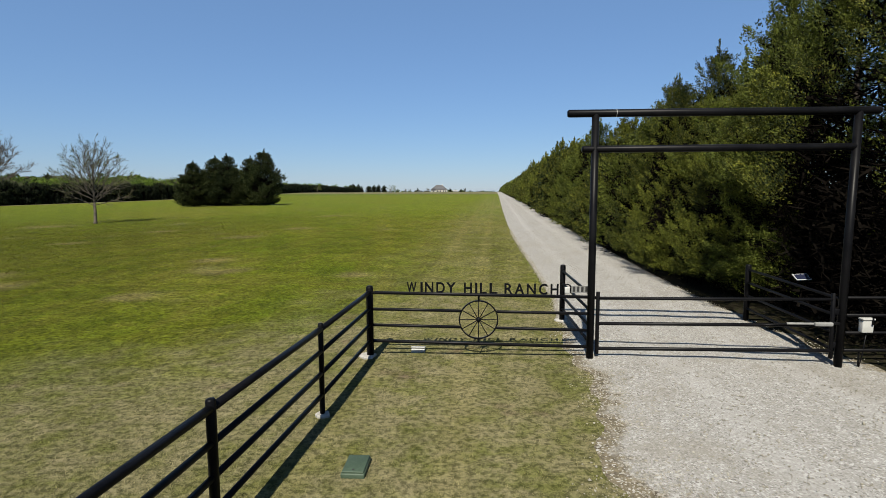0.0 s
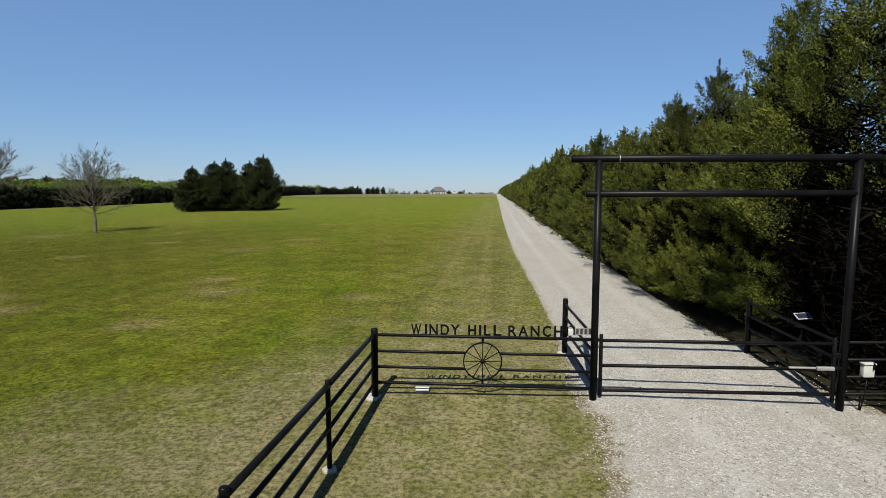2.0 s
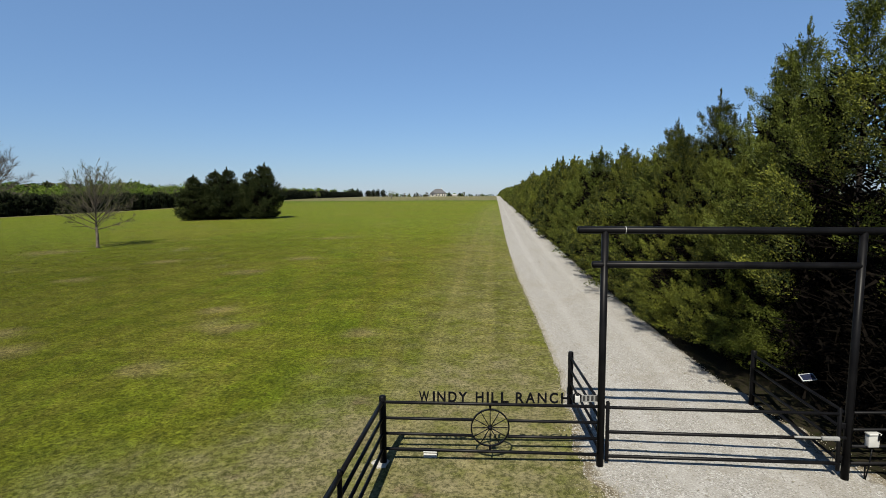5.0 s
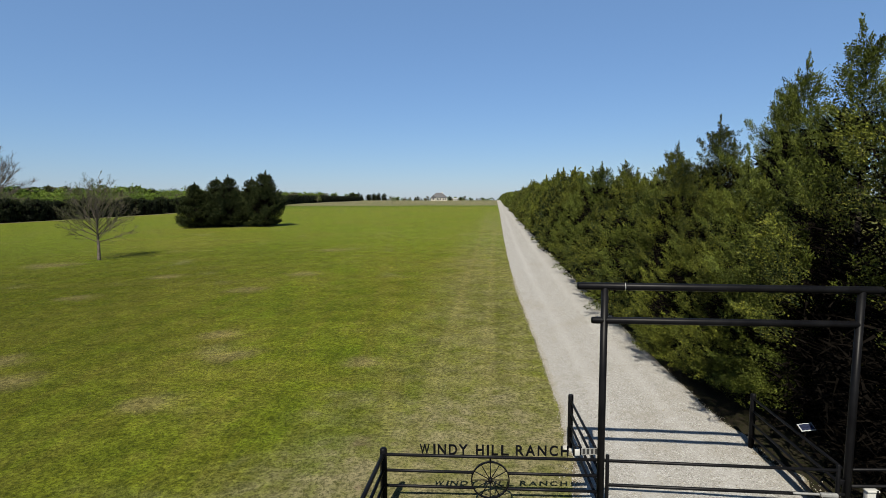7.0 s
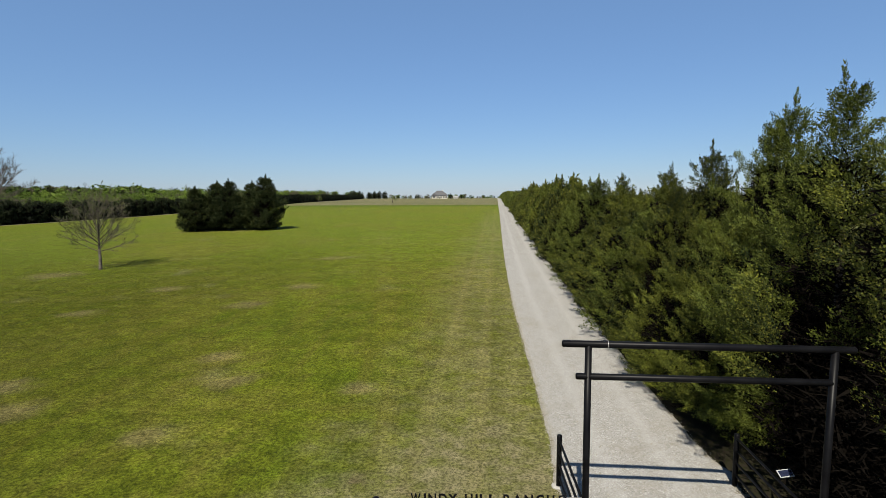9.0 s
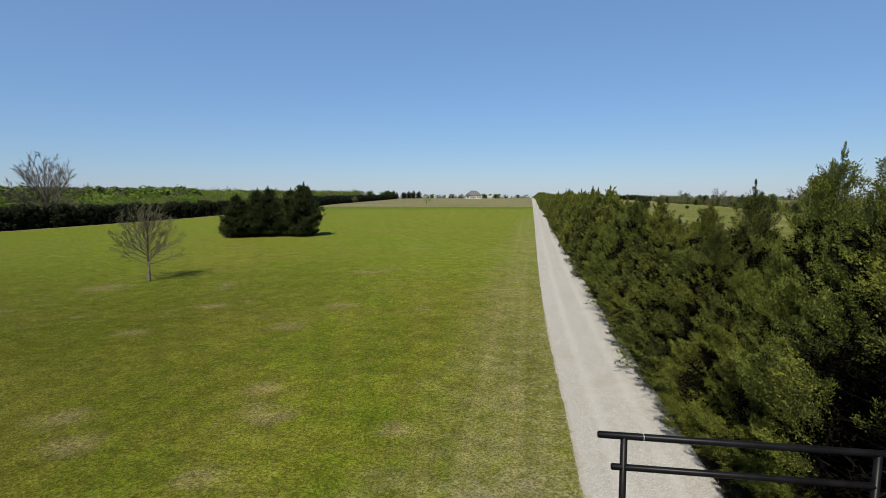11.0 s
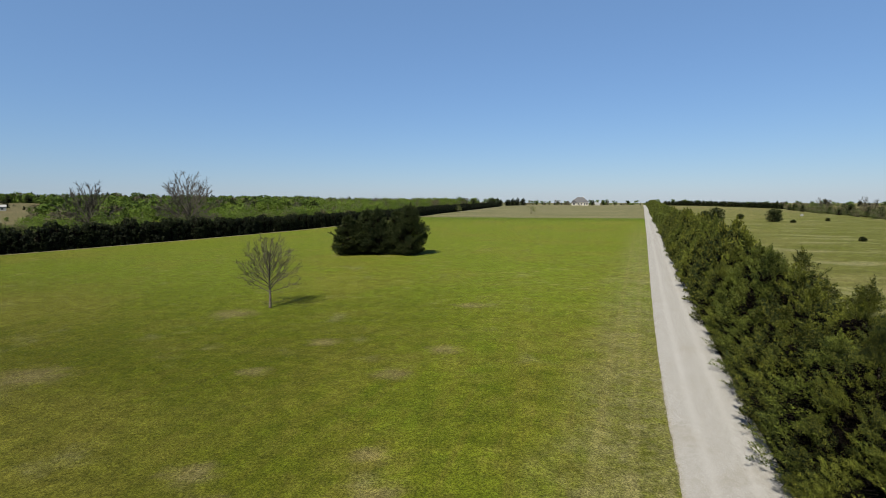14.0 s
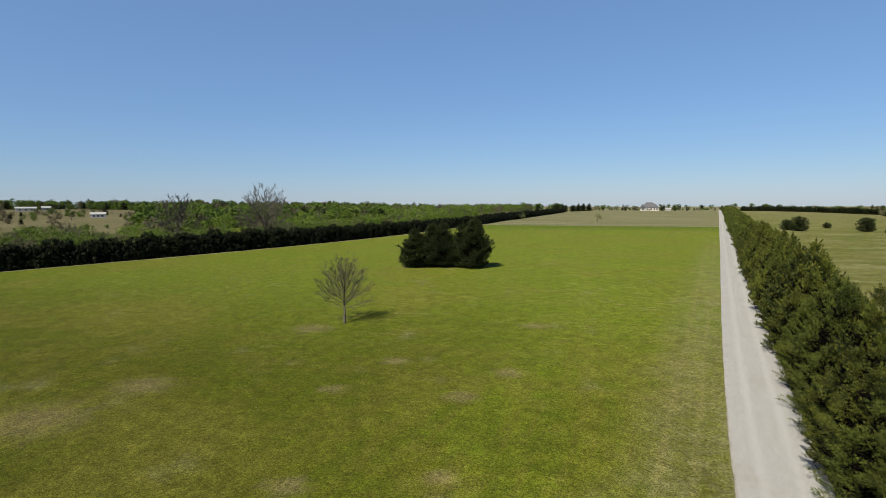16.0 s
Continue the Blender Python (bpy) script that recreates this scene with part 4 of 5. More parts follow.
def cedar_clump():
    group = "cedar clump in the field"
    label = "dark cedar tree in a clump on the mown field"
    kinds = [cedar(70 + i, 10.0, 3.8, 300, 8, 15, 0.30, label, group, CEDAR_DARK, skirt=0.3, power=pw, spires=sp, tuft=0.30, fan=0.5, fill=5000, core=0.70, tuck=0.34)
             for i, (pw, sp) in enumerate(((0.58, 3), (0.72, 1)))]
    rows = []
    for i, x, y, h, k, turn in ((1, -49.4, 104.5, 8.6, 1.18, 0.3), (1, -46.0, 106.5, 11.1, 1.08, 2.0), (1, -42.9, 105.5, 11.5, 0.96, 4.1),
                                (1, -38.9, 106.5, 11.0, 0.94, 1.0), (0, -35.6, 105.2, 10.5, 1.10, 5.2)):
        rows.append((i, spot(x, y, turn, k, h / 10.0, 0.1)))
    plant(kinds, rows)


def hedge_crown(seed, h, r, puffs, per, size):
    """A clipped, closed cedar: small clumps over a dark upright body."""
    rng = np.random.default_rng(seed)
    a = rng.uniform(0, 6.28, puffs)
    z = h * rng.uniform(0.02, 0.97, puffs)
    rad = r * np.clip(1.0 - np.clip(z / h - 0.62, 0, 1) ** 2 * 4.5, 0.15, 1) * rng.uniform(0.72, 1.0, puffs)
    c = np.stack([np.cos(a) * rad, np.sin(a) * rad, z], 1)
    k = np.repeat(np.arange(puffs), per)
    d = unit(rng.normal(size=(len(k), 3)) + np.stack([np.cos(a), np.sin(a), 0.5 + 0 * a], 1)[k] * 0.6)
    base = c[k] + d * (r * rng.uniform(0.10, 0.26, len(k)))[:, None]
    v, f = scales(rng, base, d, size * rng.uniform(0.6, 1.4, len(k)), 0.6)
    m = max(60, puffs)                                       # inner branches close it, with shade in their near-black tone
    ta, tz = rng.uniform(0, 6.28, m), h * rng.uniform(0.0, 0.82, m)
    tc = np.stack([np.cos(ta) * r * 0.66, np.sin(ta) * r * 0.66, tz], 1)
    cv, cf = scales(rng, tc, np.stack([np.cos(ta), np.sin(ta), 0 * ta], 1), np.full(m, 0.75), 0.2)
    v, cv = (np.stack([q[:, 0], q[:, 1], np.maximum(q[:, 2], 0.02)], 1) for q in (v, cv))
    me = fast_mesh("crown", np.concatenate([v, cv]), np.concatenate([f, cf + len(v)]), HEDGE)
    me.materials.append(DEAD_SHADE)
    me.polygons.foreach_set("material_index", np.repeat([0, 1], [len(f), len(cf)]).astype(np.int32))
    return me


def hedge_tree(seed, puffs, per, size):
    t = thing("hedge_cedar", "dark cedar in a clipped hedge along the field", "tree", "cedar hedge beyond the field")
    part("trunk", Shape().tube([(0, 0, -0.15), (0.02, 0.01, 1.5), (0, 0.03, 4.0)], [0.17, 0.12, 0.03], 6), CEDAR_BARK, t)
    part("crown", hedge_crown(seed, 5.2, 2.4, puffs, per, size), HEDGE, t)
    return t


def west_hedge():
    rng = random.Random(23)
    kinds = [hedge_tree(80 + i, 150, 14, 0.26) for i in range(4)]
    past = [hedge_tree(85 + i, 60, 7, 0.5) for i in range(2)]
    line = [(-188, -20), (-167, 40), (-150.5, 75), (-135, 110), (-121.5, 147), (-109.5, 185), (-99.5, 222), (-87.5, 283), (-84.5, 349), (-86.5, 555)]
    rows, count = [], 0
    for (xa, ya), (xb, yb) in zip(line, line[1:]):
        d = math.hypot(xb - xa, yb - ya)
        s = 0.0
        while s < d:
            x, y = xa + (xb - xa) * s / d - 2.0, ya + (yb - ya) * s / d
            h = float(np.interp(y, [-40, 64, 134, 195, 300, 545], [5.5, 5.7, 6.0, 5.3, 4.6, 4.3])) * rng.uniform(0.90, 1.12)
            rows.append((count % 4, spot(x + rng.uniform(-0.4, 0.4), y, rng.uniform(0, 6.28), rng.uniform(0.92, 1.1), h / 5.2, 0.1)))
            count += 1
            s += rng.uniform(2.4, 3.1)
    s = Shape()                                              # bare soil along its foot
    for xa, ya in line:
        for off, z in ((0.55, -0.05), (0.75, 0.05), (1.55, 0.05), (1.75, -0.05)):
            s.v.append(Vector((xa + off, ya, float(land(xa + off, ya)) + z)))
    s.f = [(4 * i + j, 4 * i + j + 1, 4 * i + j + 5, 4 * i + j + 4) for i in range(len(line) - 1) for j in range(3)]
    tagged(new("bare_strip", s.mesh("bare_strip", SOIL)), "pale bare soil strip along the cedar hedge", "ground", kind="structure")
    near = [(i, m) for i, m in rows if 40 < m.translation.y < 215]
    plant(kinds, near)
    joined("far_hedge", "dark clipped cedar hedge running up the rise", "hedge", past, [(i % 2, m) for i, m in rows if not 40 < m.translation.y < 215])


def bare_limbs(seed, h, trunk_h, r0, mains, twigs, least, leaf=0, steep=62.0, low=0.30):
    """A vase of long upswept limbs, each with side branches and fine twigs, and small new leaves."""
    rng = random.Random(seed)
    s, ends = Shape(), []

    def bough(p, way, length, r, bend, sides):
        """A limb that bends upwards: its points."""
        pts, w = [p], way.copy()
        for _ in range(4):
            w = (w + Vector((rng.gauss(0, 0.09), rng.gauss(0, 0.09), bend + rng.gauss(0, 0.05)))).normalized()
            pts.append(pts[-1] + w * length / 4)
        s.tube(pts, [max(r * q, least) for q in (1.0, 0.82, 0.62, 0.42, 0.22)], sides, cap=False)
        return pts

    def off(way, angle):
        side = way.cross(Vector((rng.gauss(0, 1), rng.gauss(0, 1), rng.gauss(0, 1)))).normalized()
        return (way * math.cos(angle) + side * math.sin(angle)).normalized()

    top = h - trunk_h
    for k in range(mains):
        f = (k + 0.5) / mains
        a = k * 2.4 + rng.uniform(-0.3, 0.3)
        tilt = radians(6 + steep * (1 - f) ** 0.75)
        way = Vector((math.cos(a) * math.sin(tilt), math.sin(a) * math.sin(tilt), math.cos(tilt)))
        root = Vector((0, 0, trunk_h * 0.92 + top * low * f + rng.uniform(-0.1, 0.1) * top * 0.3))
        length = top * float(np.interp(f, [0, 0.45, 1], [0.60, 0.68, 0.97 - low])) * rng.uniform(0.88, 1.06)
        limb = bough(root, way, length, r0 * rng.uniform(0.22, 0.34), 0.06 if h < 12 else 0.0, 5)
        count = 11
        for j in range(count):
            u = 0.22 + 0.78 * (j + rng.uniform(0, 0.9)) / count
            i = min(int(u * 4), 3)
            p = limb[i].lerp(limb[i + 1], u * 4 - i)
            w = (limb[i + 1] - limb[i]).normalized()
            side = bough(p, off(w, rng.uniform(0.35, 0.75)), length * (0.42 - 0.24 * u) * rng.uniform(0.7, 1.25), r0 * 0.16 * (1.2 - u), 0.04, 3)
            for _ in range(twigs):
                v = rng.uniform(0.25, 1.0)
                i = min(int(v * 4), 3)
                q = side[i].lerp(side[i + 1], v * 4 - i)
                ww = off((side[i + 1] - side[i]).normalized(), rng.uniform(0.3, 0.8))
                ln = length * rng.uniform(0.07, 0.15)
                e = q + (ww + Vector((0, 0, 0.12))).normalized() * ln
                s.tube([q, q.lerp(e, 0.5) + Vector((rng.gauss(0, 0.04), rng.gauss(0, 0.04), 0)) * ln, e], [least, least, least * 0.6], 3, cap=False)
                ends.append((q, e))
    s.tube([(0, 0, trunk_h * 0.9), (0.02, 0.02, trunk_h + top * low * 0.6), (0.05, 0.0, trunk_h + top * low * 1.2)], [r0 * 0.72, r0 * 0.5, r0 * 0.25], 7, cap=False)
    limbs = s.mesh("limbs", TWIG, False)
    leaves = None
    if leaf:
        nr = np.random.default_rng(seed)
        q = np.repeat(np.array([list(q) for q, _ in ends]), leaf, 0)
        e = np.repeat(np.array([list(e) for _, e in ends]), leaf, 0)
        base = q + (e - q) * nr.uniform(0.3, 1.05, (len(q), 1))
        way = unit(unit(e - q) + nr.normal(0, 0.6, q.shape))
        ln = nr.uniform(0.045, 0.095, len(q))
        v, f = sprays(nr, base, way, ln, ln * 0.5)
        leaves = fast_mesh("new_leaves", v, f, BUD)
    return limbs, leaves


def bare_tree(seed, h, trunk_h, r0, label, group="", mains=11, twigs=3, leaf=0, at=None, least=0.03, steep=62.0, low=0.30):
    t = thing("bare_tree", label, "tree", group)
    part("trunk", Shape().tube([(0, 0, -0.2), (0, 0, 0.15), (0.03, 0, trunk_h * 0.6), (0, 0, trunk_h * 1.05)], [r0 * 1.5, r0, r0 * 0.85, r0 * 0.72], 9), BARK, t)
    limbs, leaves = bare_limbs(seed, h, trunk_h, r0, mains, twigs, least, leaf, steep, low)
    part("branchwork", limbs, TWIG, t)
    if leaves:
        part("new_leaves", leaves, BUD, t, "sparse pale new leaves")
    if at:
        t.matrix_basis = at
    return t


def leafy_crown(seed, h, r, puffs, per, size, material, low=0.25):
    """Rounded leaf clumps over many uneven boughs."""
    rng = np.random.default_rng(seed)
    a = rng.uniform(0, 6.28, puffs)
    zz = rng.uniform(low, 0.86, puffs)
    rr = r * np.sqrt(np.clip(1 - ((zz - 0.48) / 0.56) ** 2, 0.05, 1)) * rng.uniform(0.35, 0.85, puffs)
    c = np.stack([np.cos(a) * rr, np.sin(a) * rr, zz * h], 1)
    pr = r * rng.uniform(0.24, 0.46, puffs)
    k = np.repeat(np.arange(puffs), per)
    d = unit(rng.normal(size=(len(k), 3)) + np.array([0, 0, 0.25]))
    bump = 1 + 0.16 * np.sin(d[:, 0] * 7 + k) * np.sin(d[:, 1] * 6 + 2 * k) + 0.10 * np.sin(d[:, 2] * 11 + k)
    base = c[k] + d * (pr[k] * bump * rng.uniform(0.80, 1.06, len(k)))[:, None]
    v, f = scales(rng, base, d, size * rng.uniform(0.5, 1.25, len(k)), 0.14)
    v[:, 2] = np.maximum(v[:, 2], 0.1)
    return fast_mesh("crown", v, f, material)


def leafy_tree(seed, h, r, label, group, material, puffs=26, per=42, size=0.6, low=0.12, name="leafy_tree"):
    t = thing(name, label, "tree", group)
    part("trunk", Shape().tube([(0, 0, -0.2), (0.1, 0, h * 0.35), (0, 0.1, h * 0.7)], [0.24, 0.17, 0.06], 7), BARK, t)
    part("crown", leafy_crown(seed, h, r, puffs, per, size, material, low), material, t)
    return t


def west_woods():
    rng = random.Random(31)
    group = "woods beyond the hedge"

    def sorts(seed, puffs, per, size, label):
        made = [leafy_tree(seed + i, 9.0, 4.8, "fresh green leafy tree " + label, group, LEAF, puffs, per, size) for i in range(4)]
        made += [leafy_tree(seed + 5 + i, 8.0, 4.4, "brownish budding tree " + label, group, SCRUB, puffs, per, size * 0.9) for i in range(2)]
        return made + [bare_tree(seed + 8 + i, 10.0, 2.2, 0.2, "grey leafless tree " + label, group, 8, 2, least=0.045) for i in range(2)]

    def wood_edge(y):
        return float(np.interp(y, [-20, 40, 75, 110, 147, 185, 222, 283, 555], [-196, -175, -158, -143, -129, -117, -107, -95, -94]))

    rows = []
    for _ in range(440):                                     # thicket close behind the hedge
        y = rng.uniform(-30, 300)
        x = wood_edge(y) - 4 - (34 if y > 150 else 70) * rng.uniform(0, 1) ** 1.3
        k = rng.uniform(0.66, 1.0)
        rows.append((rng.choice((0, 1, 2, 3, 0, 1, 2, 3, 4, 5, 6)), spot(x, y, rng.uniform(0, 6.28), k * 1.1, k, 0.2)))
    near = sorts(100, 30, 110, 0.215, "behind the hedge")
    rows.sort(key=lambda row: math.hypot(row[1].translation.x, row[1].translation.y))
    plant(near, rows[:290])
    rows = rows[290:]
    for _ in range(560):                                     # woods further off, with a clearing to the west
        y = rng.uniform(20, 620)
        x = wood_edge(y) - 40 - 250 * rng.uniform(0, 1) ** 1.2 * (1.0 if y < 400 else 0.5)
        if math.atan2(-x, y) > 0.93 and math.hypot(x, y) > 300:
            continue
        k = rng.uniform(0.75, 1.15)
        if math.atan2(-x, y) > 0.9:
            k *= 0.85
        rows.append((rng.choice((0, 1, 2, 3, 0, 1, 2, 3, 0, 4, 5, 6, 7)), spot(x, y, rng.uniform(0, 6.28), k * 1.15, k, 0.2)))
    joined("woods", "green and brown spring woods in the valley", "woods", sorts(200, 18, 36, 0.46, "in the woods"), rows)


def distance():
    """Lines of trees towards the horizon."""
    rng = random.Random(41)
    group = "far trees"
    kinds = [leafy_tree(130 + i, 9.0, 5.5, "hazy green tree far across the land", group, LEAF, 16, 26, 0.80, 0.06) for i in range(3)]
    kinds += [leafy_tree(140, 9.0, 5.0, "brown budding tree far across the land", group, SCRUB, 16, 26, 0.80, 0.06)]
    kinds += [cedar(150, 8.0, 3.0, 50, 2, 7, 0.9, "dark cedar far across the land", group, CEDAR_DARK, spires=1, fill=60, tuft=0.6)]
    kinds += [bare_tree(155, 12.0, 1.8, 0.25, "grey leafless tree far across the land", group, 7, 1, least=0.06)]
    rows = []

    def line(xa, ya, xb, yb, step, wide, picks, lo, hi):
        d = math.hypot(xb - xa, yb - ya)
        s = 0.0
        while s < d:
            x, y = xa + (xb - xa) * s / d + rng.uniform(-wide, wide), ya + (yb - ya) * s / d + rng.uniform(-wide, wide)
            k = rng.uniform(lo, hi)
            rows.append((rng.choice(picks), spot(x, y, rng.uniform(0, 6.28), k * rng.uniform(1.0, 1.3), k, 0.2)))
            s += step * rng.uniform(0.6, 1.4)

    line(89, 655, 172, 536, 1.5, 0.8, (4,), 0.55, 0.72)                  # cedar row across the pasture
    line(-90, 730, 130, 742, 4.0, 6, (0, 3, 4), 0.25, 0.45)
    line(-700, 900, 700, 1150, 12.0, 30, (0, 1, 2, 3, 4), 0.7, 1.1)        # horizon
    line(-900, 300, -560, 950, 8.0, 40, (0, 1, 2, 3, 4, 4), 1.0, 1.7)
    line(-850, 40, -950, 320, 8.0, 40, (0, 1, 2, 4), 1.0, 1.7)
    line(-800, 380, -740, 480, 7.0, 12, (0, 1, 2, 3, 4), 1.0, 1.6)
    line(-700, 470, -400, 600, 4.0, 25, (0, 1, 2, 4, 4), 0.8, 1.3)
    line(-800, 450, -300, 700, 4.5, 20, (0, 1, 2, 3, 4, 4), 0.9, 1.5)
    line(-380, 420, -110, 700, 5.0, 20, (0, 1, 2, 3, 4), 0.7, 1.2)
    line(300, 900, 1200, 700, 12.0, 30, (0, 1, 3, 4), 0.8, 1.3)
    line(-105, 560, -70, 640, 5.0, 3, (4,), 0.6, 1.1)
    line(-520, 250, -480, 320, 18.0, 30, (0, 1, 3, 5), 0.4, 0.7)
    for _ in range(330):                                     # the wooded valley side
        turn, far = rng.uniform(0.50, 0.915), rng.uniform(330, 720)
        x, y = -far * math.sin(turn), far * math.cos(turn)
        k = rng.uniform(0.8, 1.35)
        rows.append((rng.choice((0, 1, 2, 0, 1, 2, 3, 4)), spot(x, y, rng.uniform(0, 6.28), k * 1.15, k, 0.2)))
    for _ in range(150):                                      # trees in the far western fields
        x, y = rng.uniform(-640, -280), rng.uniform(150, 400)
        if min(math.hypot(x + 420, y - 292), math.hypot(x + 380, y - 262)) > 24 and math.hypot(x + 640, y - 366) > 24:
            k = rng.uniform(0.30, 0.70)
            rows.append((rng.choice((0, 1, 3, 3, 4, 4, 5)), spot(x, y, rng.uniform(0, 6.28), k * 1.2, k, 0.2)))
    joined("far_trees", "distant green treelines on the horizon", "trees", kinds, rows)

    # brush and bare trees at the pasture edge
    rows = []
    kinds = [leafy_tree(230 + i, 9.0, 5.0, "olive green brush at the pasture edge", group, BRUSH, 18, 34, 0.45, 0.05) for i in range(2)]
    kinds += [leafy_tree(240 + i, 8.5, 4.8, "brown brush at the pasture edge", group, SCRUB, 18, 34, 0.42, 0.05) for i in range(2)]
    kinds += [cedar(250, 8.0, 3.2, 90, 4, 7, 0.6, "dark cedar at the pasture edge", group, CEDAR_DARK, spires=2, fill=200, tuft=0.5)]
    kinds += [bare_tree(155, 12.0, 1.8, 0.25, "grey leafless tree at the pasture edge", group, 10, 4, least=0.035)]
    for xa, ya, xb, yb, lo, hi in ((172, 530, 150, 400, 0.55, 0.8), (150, 400, 134, 270, 0.55, 0.85), (134, 270, 133, 120, 0.55, 0.85)):
        line(xa, ya, xb, yb, 4.0, 3.0, (0, 1, 0, 2, 4), lo * 0.7, hi * 0.8)
        line(xa + 9, ya, xb + 9, yb, 4.6, 5.0, (0, 1, 1, 2, 3, 4), lo, hi)
    rows += [(5, spot(x, y, x, k * 1.25, k)) for x, y, k in ((144, 236, 1.3), (149, 246, 1.2), (152, 345, 0.95), (150, 300, 0.85), (156, 268, 0.9), (158, 420, 0.9))]
    joined("pasture_brush", "green and brown brush along the pasture edge", "brush", kinds, rows)


def single_trees():
    bare_tree(160, 8.4, 2.0, 0.16, "small bare tree with pale buds on the field", "", 28, 6, 6, at=spot(-35.1, 53.0, 0.7, 1.0), least=0.0095, steep=68.0, low=0.42)
    bare_tree(161, 22.0, 4.0, 0.55, "large grey leafless tree rising over the hedge", "", 26, 11, 0, at=spot(-136, 157.5, 0.4), least=0.036, steep=76.0, low=0.24)
    bare_tree(162, 19.5, 3.5, 0.5, "wide grey leafless tree among the woods", "", 24, 11, 0, at=spot(-173, 150.5, 2.2), least=0.038, steep=80.0, low=0.24)
    group = "small trees on the rise"
    a = leafy_tree(170, 5.5, 2.9, "small round budding tree on the rise", group, BUD, 14, 24, 0.25, 0.3)
    a.matrix_basis = spot(-31.5, 322, 0.0)
    copy_thing(a, spot(-78.5, 329, 1.0, 0.95))
    rng = random.Random(51)
    kinds = [cedar(180 + i, 5.0, 2.9, 140, 5, 9, 0.42, "rounded dark cedar bush on the pasture", "cedar bushes on the pasture", CEDAR_DARK, spires=1, skirt=0.1, power=0.45, tuft=0.36) for i in range(2)]
    rows = []
    for x, y, k, kz in ((51.0, 254, 0.9, 0.85), (54.0, 247, 1.35, 1.35), (76.3, 248.5, 1.3, 1.25), (69, 270, 0.6, 0.5), (81.5, 243, 0.7, 0.5), (66, 152, 0.55, 0.5), (94, 300, 0.8, 0.6), (118, 235, 0.6, 0.5), (60, 262, 0.35, 0.3), (101, 262, 0.4, 0.35)):
        rows.append((rng.randrange(2), spot(x, y, rng.uniform(0, 6), k, kz, 0.1)))
    plant(kinds, rows)


cedar_row()
cedar_clump()
west_hedge()
single_trees()
west_woods()
distance()


# ---- buildings ----
def gable(shape, m, w, d, z0, z1, over=0.5, hip=0.0):
    """A pitched or hipped roof with its eaves at z0."""
    w2, d2, i = w / 2 + over, d / 2 + over, len(shape.v)
    for p in ((-w2, -d2, z0), (w2, -d2, z0), (w2, d2, z0), (-w2, d2, z0), (-w2 + hip, 0, z1), (w2 - hip, 0, z1)):
        shape.v.append(m @ Vector(p))
    shape.f += [(i, i + 1, i + 5, i + 4), (i + 2, i + 3, i + 4, i + 5), (i + 1, i + 2, i + 5), (i + 3, i, i + 4), (i + 3, i + 2, i + 1, i)]
    return shape


def window(parent, m, w, h):
    f = part("window", Shape().box(m, w + 0.2, 0.08, h + 0.2, 0.02), SHEET, parent, smooth=False)
    part("pane", Shape().box(m @ pose(0, -0.05, 0.1), w, 0.04, h, 0.01), PANE, f, smooth=False)


def ranch_house():
    base = (-5.5, 680, float(land(-5.5, 680)) - 0.1)
    t = thing("ranch_house", "large cream stone house with a grey hipped roof", "house", at=base)
    I = Matrix.Identity(4)
    part("wall", Shape().box(I, 20, 14, 4.2, 0.05), HOUSE_WALL, t, smooth=False)
    roof = part("roof", gable(Shape(), I, 20, 14, 4.2, 10.2, 0.7, 7.2), ROOF, t, "steep grey shingle hip roof", smooth=False)
    part("chimney", Shape().box(pose(4.0, 0.5, 7.5), 1.3, 1.0, 3.4, 0.05), HOUSE_WALL, roof, smooth=False)
    m = pose(-7.2, -8.5, 0)
    part("front_wing", Shape().box(m, 6, 4, 3.6, 0.05), HOUSE_WALL, t, smooth=False)
    part("wing_roof", gable(Shape(), m @ pose(0, 0, 0, 0, 0, 90), 5, 6, 3.6, 7.2, 0.5, 0), ROOF, t, "grey shingle gable", smooth=False)
    for x in (-2.0, 1.8, 5.4, 8.2):
        window(t, pose(x, -7.05, 0.9), 1.5, 2.0)
    window(t, pose(-7.2, -10.55, 0.9), 2.0, 1.8)
    part("door", Shape().box(pose(-0.2 + 0.0, -7.06, 0), 1.2, 0.1, 2.3, 0.02), BARK, t, smooth=False)
    t = thing("outbuilding", "low white outbuilding beside the house", "shed", at=(15.5, 690, float(land(15.5, 690)) - 0.1))
    part("wall", Shape().box(I, 6, 5, 2.4, 0.05), SHEET, t, smooth=False)
    part("roof", gable(Shape(), I, 6, 5, 2.4, 3.7, 0.4, 0), SHEET, t, smooth=False)
    rng = random.Random(61)
    kinds = [cedar(190, 8.0, 2.7, 60, 2, 7, 0.85, "dark cedar beside the house", "trees by the house", CEDAR_DARK, tuft=0.6),
             leafy_tree(191, 8.0, 3.4, "budding yard tree beside the house", "trees by the house", SCRUB, 14, 16, 0.6)]
    rows = []
    for pick, x, y, k in ((0, 8.5, 676, 0.75), (0, 22.5, 680, 0.85), (1, 27, 684, 0.8), (0, 35.5, 684, 0.55), (0, -33, 678, 0.95), (1, -21, 672, 0.9), (1, -18.5, 676, 0.85),
                          (0, -60, 690, 0.7), (1, -45, 700, 0.8), (1, -70, 700, 0.9), (1, 44, 700, 0.5), (1, 50, 690, 0.45), (0, 66, 690, 0.5), (1, -52, 720, 0.9)):
        rows.append((pick, spot(x, y, rng.uniform(0, 6), k, k * rng.uniform(0.9, 1.1), 0.1)))
    plant(kinds, rows)


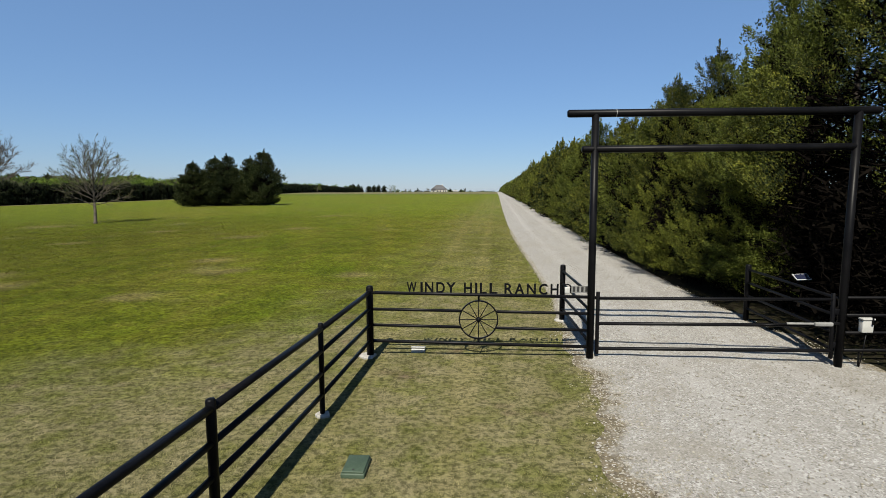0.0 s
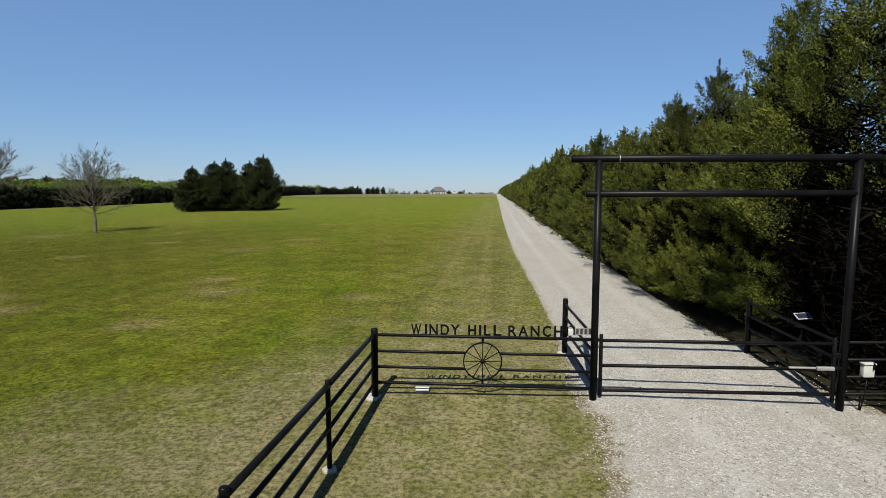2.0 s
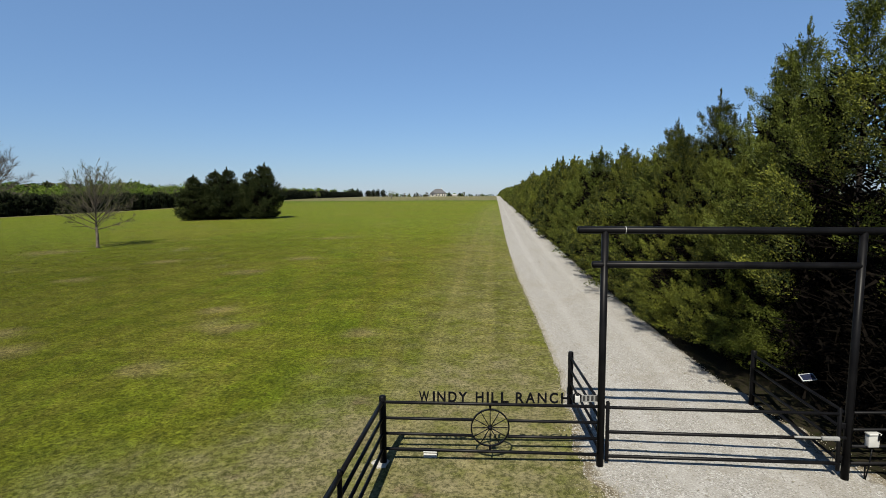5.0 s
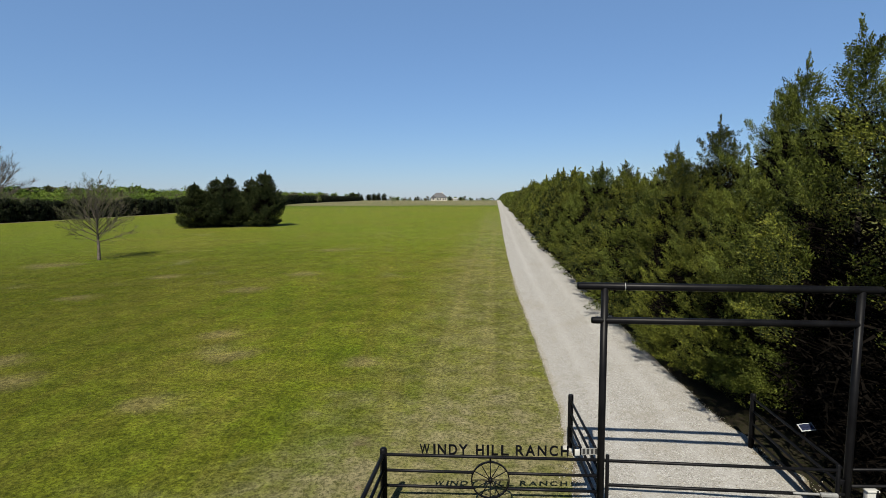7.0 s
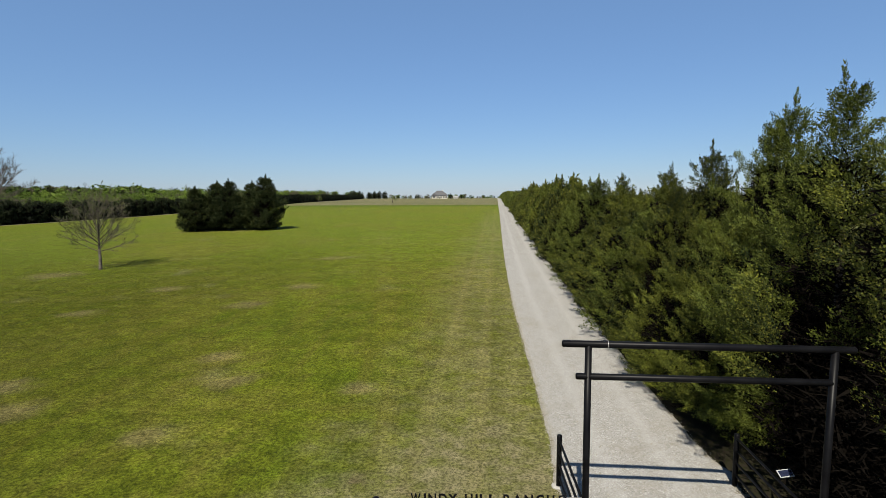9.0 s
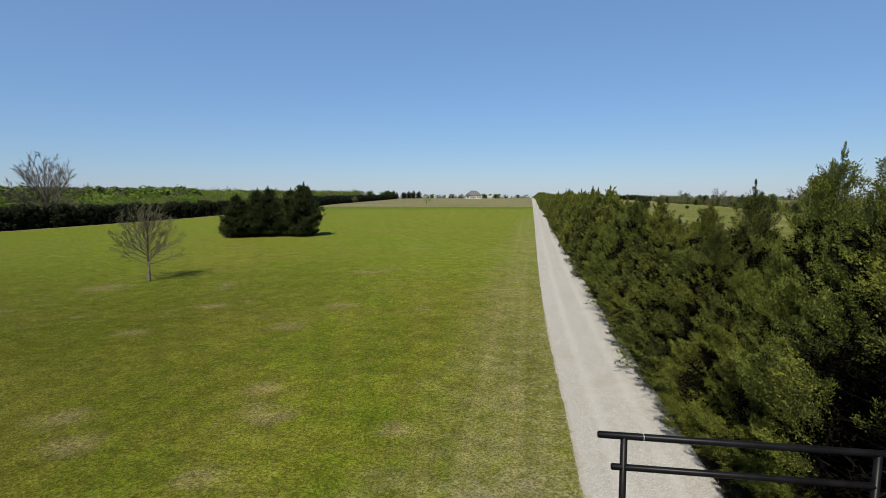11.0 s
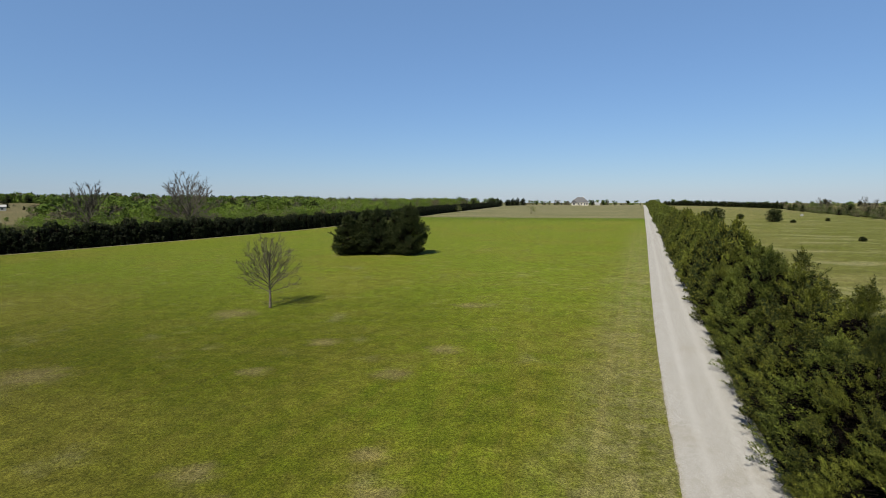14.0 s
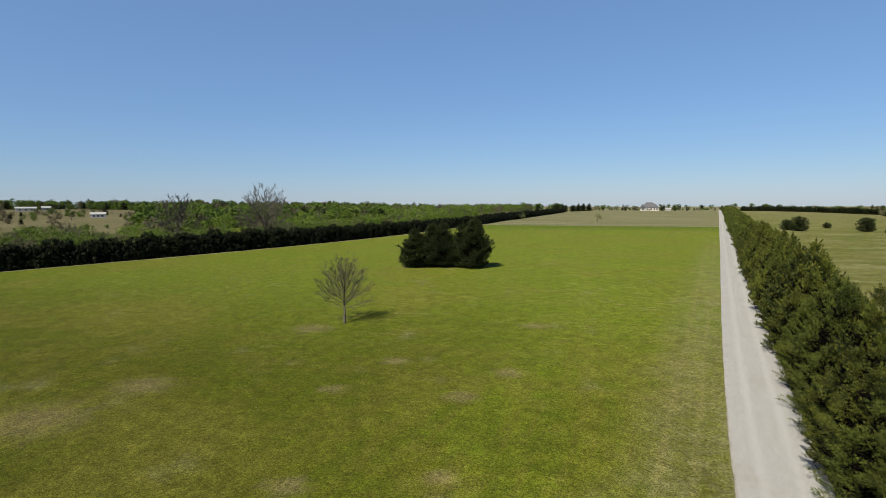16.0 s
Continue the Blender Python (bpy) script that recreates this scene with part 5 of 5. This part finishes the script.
def feed_tub():
    x, y = 109.8, 315.6
    t = thing("feed_tub", "small white tub standing on the rough pasture", "tub", at=(x, y, float(land(x, y))))
    part("body", Shape().tube([(0, 0, -0.05), (0, 0, 0.05), (0, 0, 1.05), (0, 0, 1.10)], [0.62, 0.66, 0.78, 0.80], 20), WHITE, t)
    part("rim", Shape().tube([(0, 0, 1.06), (0, 0, 1.16)], [0.84, 0.84], 20), WHITE, t)


def valley_buildings():
    for x, y, turn, w, d, h in ((-441, 306, 52, 11, 6, 3.0), (-664, 378, 58, 19, 9, 3.4), (-676, 407, 58, 9, 6, 3.6)):
        t = thing("white_building", "low pale farm building in a far clearing", "building", "farm buildings in the valley", at=(x, y, float(land(x, y)) + 0.0))
        t.rotation_euler = (0, 0, radians(turn))
        I = Matrix.Identity(4)
        part("wall", Shape().box(I, w, d, h, 0.05), SHEET, t, smooth=False)
        part("roof", gable(Shape(), I, w, d, h, h + 1.8, 0.4, 0), SHEET, t, smooth=False)
        for k in range(3):
            window(t, pose((k - 1) * w * 0.28, -d / 2 - 0.05, 0.9), 1.6, 1.3)


ranch_house()
feed_tub()
valley_buildings()


# ---- turf and loose stones ----
def turf():
    rng = np.random.default_rng(77)

    def tier(n, x0, x1, y0, y1, reach, lo, hi, wide, grow):
        x, y = rng.uniform(x0, x1, n), rng.uniform(y0, y1, n)
        left, right = np.interp(y, EDGE_Y, EDGE_L), np.interp(y, EDGE_Y, EDGE_R)
        d = np.hypot(x, y - 1)
        keep = (rng.uniform(0, 1, n) < np.minimum(1, (reach / d) ** 2) * (1 - smooth(d, 40, 78))) & ((x < left + np.where(y < 12, -0.28, 0.02) + rng.normal(0, np.where(y < 14, 0.22, 0.10), n)) | ((x > right + 0.3) & (y < 9)))
        x, y, d = x[keep], y[keep], d[keep]
        n = len(x)
        per = 6
        x, y, d = np.repeat(x, per), np.repeat(y, per), np.repeat(d, per)
        n = len(x)
        lean = rng.normal(0, 0.75, (n, 2))
        ln = rng.uniform(lo, hi, n) + grow * d
        x, y = x + lean[:, 0] * ln * 0.35, y + lean[:, 1] * ln * 0.35
        base = np.stack([x, y, land(x, y) - 0.01], 1)
        way = unit(np.concatenate([lean, np.ones((n, 1))], 1))
        side = unit(np.cross(way, rng.normal(size=(n, 3)))) * (rng.uniform(0.5, 1.0, n) * (wide + 0.3 * grow * d))[:, None]
        return np.stack([base - side, base + side, base + way * ln[:, None]], 1).reshape(-1, 3)

    v = np.concatenate([tier(290000, -24, 11, 2.4, 40, 11.5, 0.025, 0.05, 0.0055, 0.0), tier(135000, -75, 9, 14, 110, 40.0, 0.03, 0.06, 0.006, 0.0009)])
    me = fast_mesh("turf", v, np.arange(len(v)).reshape(-1, 3), BLADE)
    tagged(new("turf", me), "short green and straw-coloured grass blades", "grass", kind="stuff")


def stones():
    rng = np.random.default_rng(78)
    n = 30000
    y = 4 + 34 * rng.uniform(0, 1, n) ** 1.7
    left, right = np.interp(y, EDGE_Y, EDGE_L), np.interp(y, EDGE_Y, EDGE_R)
    u = rng.uniform(0, 1, n)
    edge = rng.uniform(0, 1, n) < 0.42
    spread = np.where(y < 12, 0.05, 0.015)
    u = np.where(edge, np.where(rng.uniform(0, 1, n) < 0.7, rng.normal(-0.01, 1, n) * spread, 1 + rng.normal(0, 1, n) * spread), u)
    x = left + u * (right - left)
    r = rng.uniform(0.006, 0.015, n) * np.where(rng.uniform(0, 1, n) < 0.12, 1.7, 1.0)
    inside = np.minimum(u, 1 - u)
    c = np.stack([x, y, land(x, y) + np.interp(inside, [-0.06, 0.0, 0.06, 0.15, 0.5], [0.004, 0.014, 0.032, 0.05, 0.055]) + r * 0.2], 1)
    axes = np.array([[1, 0, 0], [0, 1, 0], [-1, 0, 0], [0, -1, 0], [0, 0, 1], [0, 0, -1]], float)
    turn = rng.uniform(0, 6.28, n)
    co, si = np.cos(turn), np.sin(turn)
    p = axes[None] * (r[:, None] * rng.uniform(0.6, 1.4, (n, 6)))[:, :, None] * np.array([1, 1, 0.65])
    p = np.stack([p[..., 0] * co[:, None] - p[..., 1] * si[:, None], p[..., 0] * si[:, None] + p[..., 1] * co[:, None], p[..., 2]], -1)
    v = (p + c[:, None]).reshape(-1, 3)
    tri = np.array([[0, 1, 4], [1, 2, 4], [2, 3, 4], [3, 0, 4], [1, 0, 5], [2, 1, 5], [3, 2, 5], [0, 3, 5]])
    f = (tri[None] + (np.arange(n) * 6)[:, None, None]).reshape(-1, 3)
    tagged(new("loose_gravel", fast_mesh("loose_gravel", v, f, STONE)), "loose pale gravel stones along the drive", "gravel", kind="stuff")


turf()
stones()
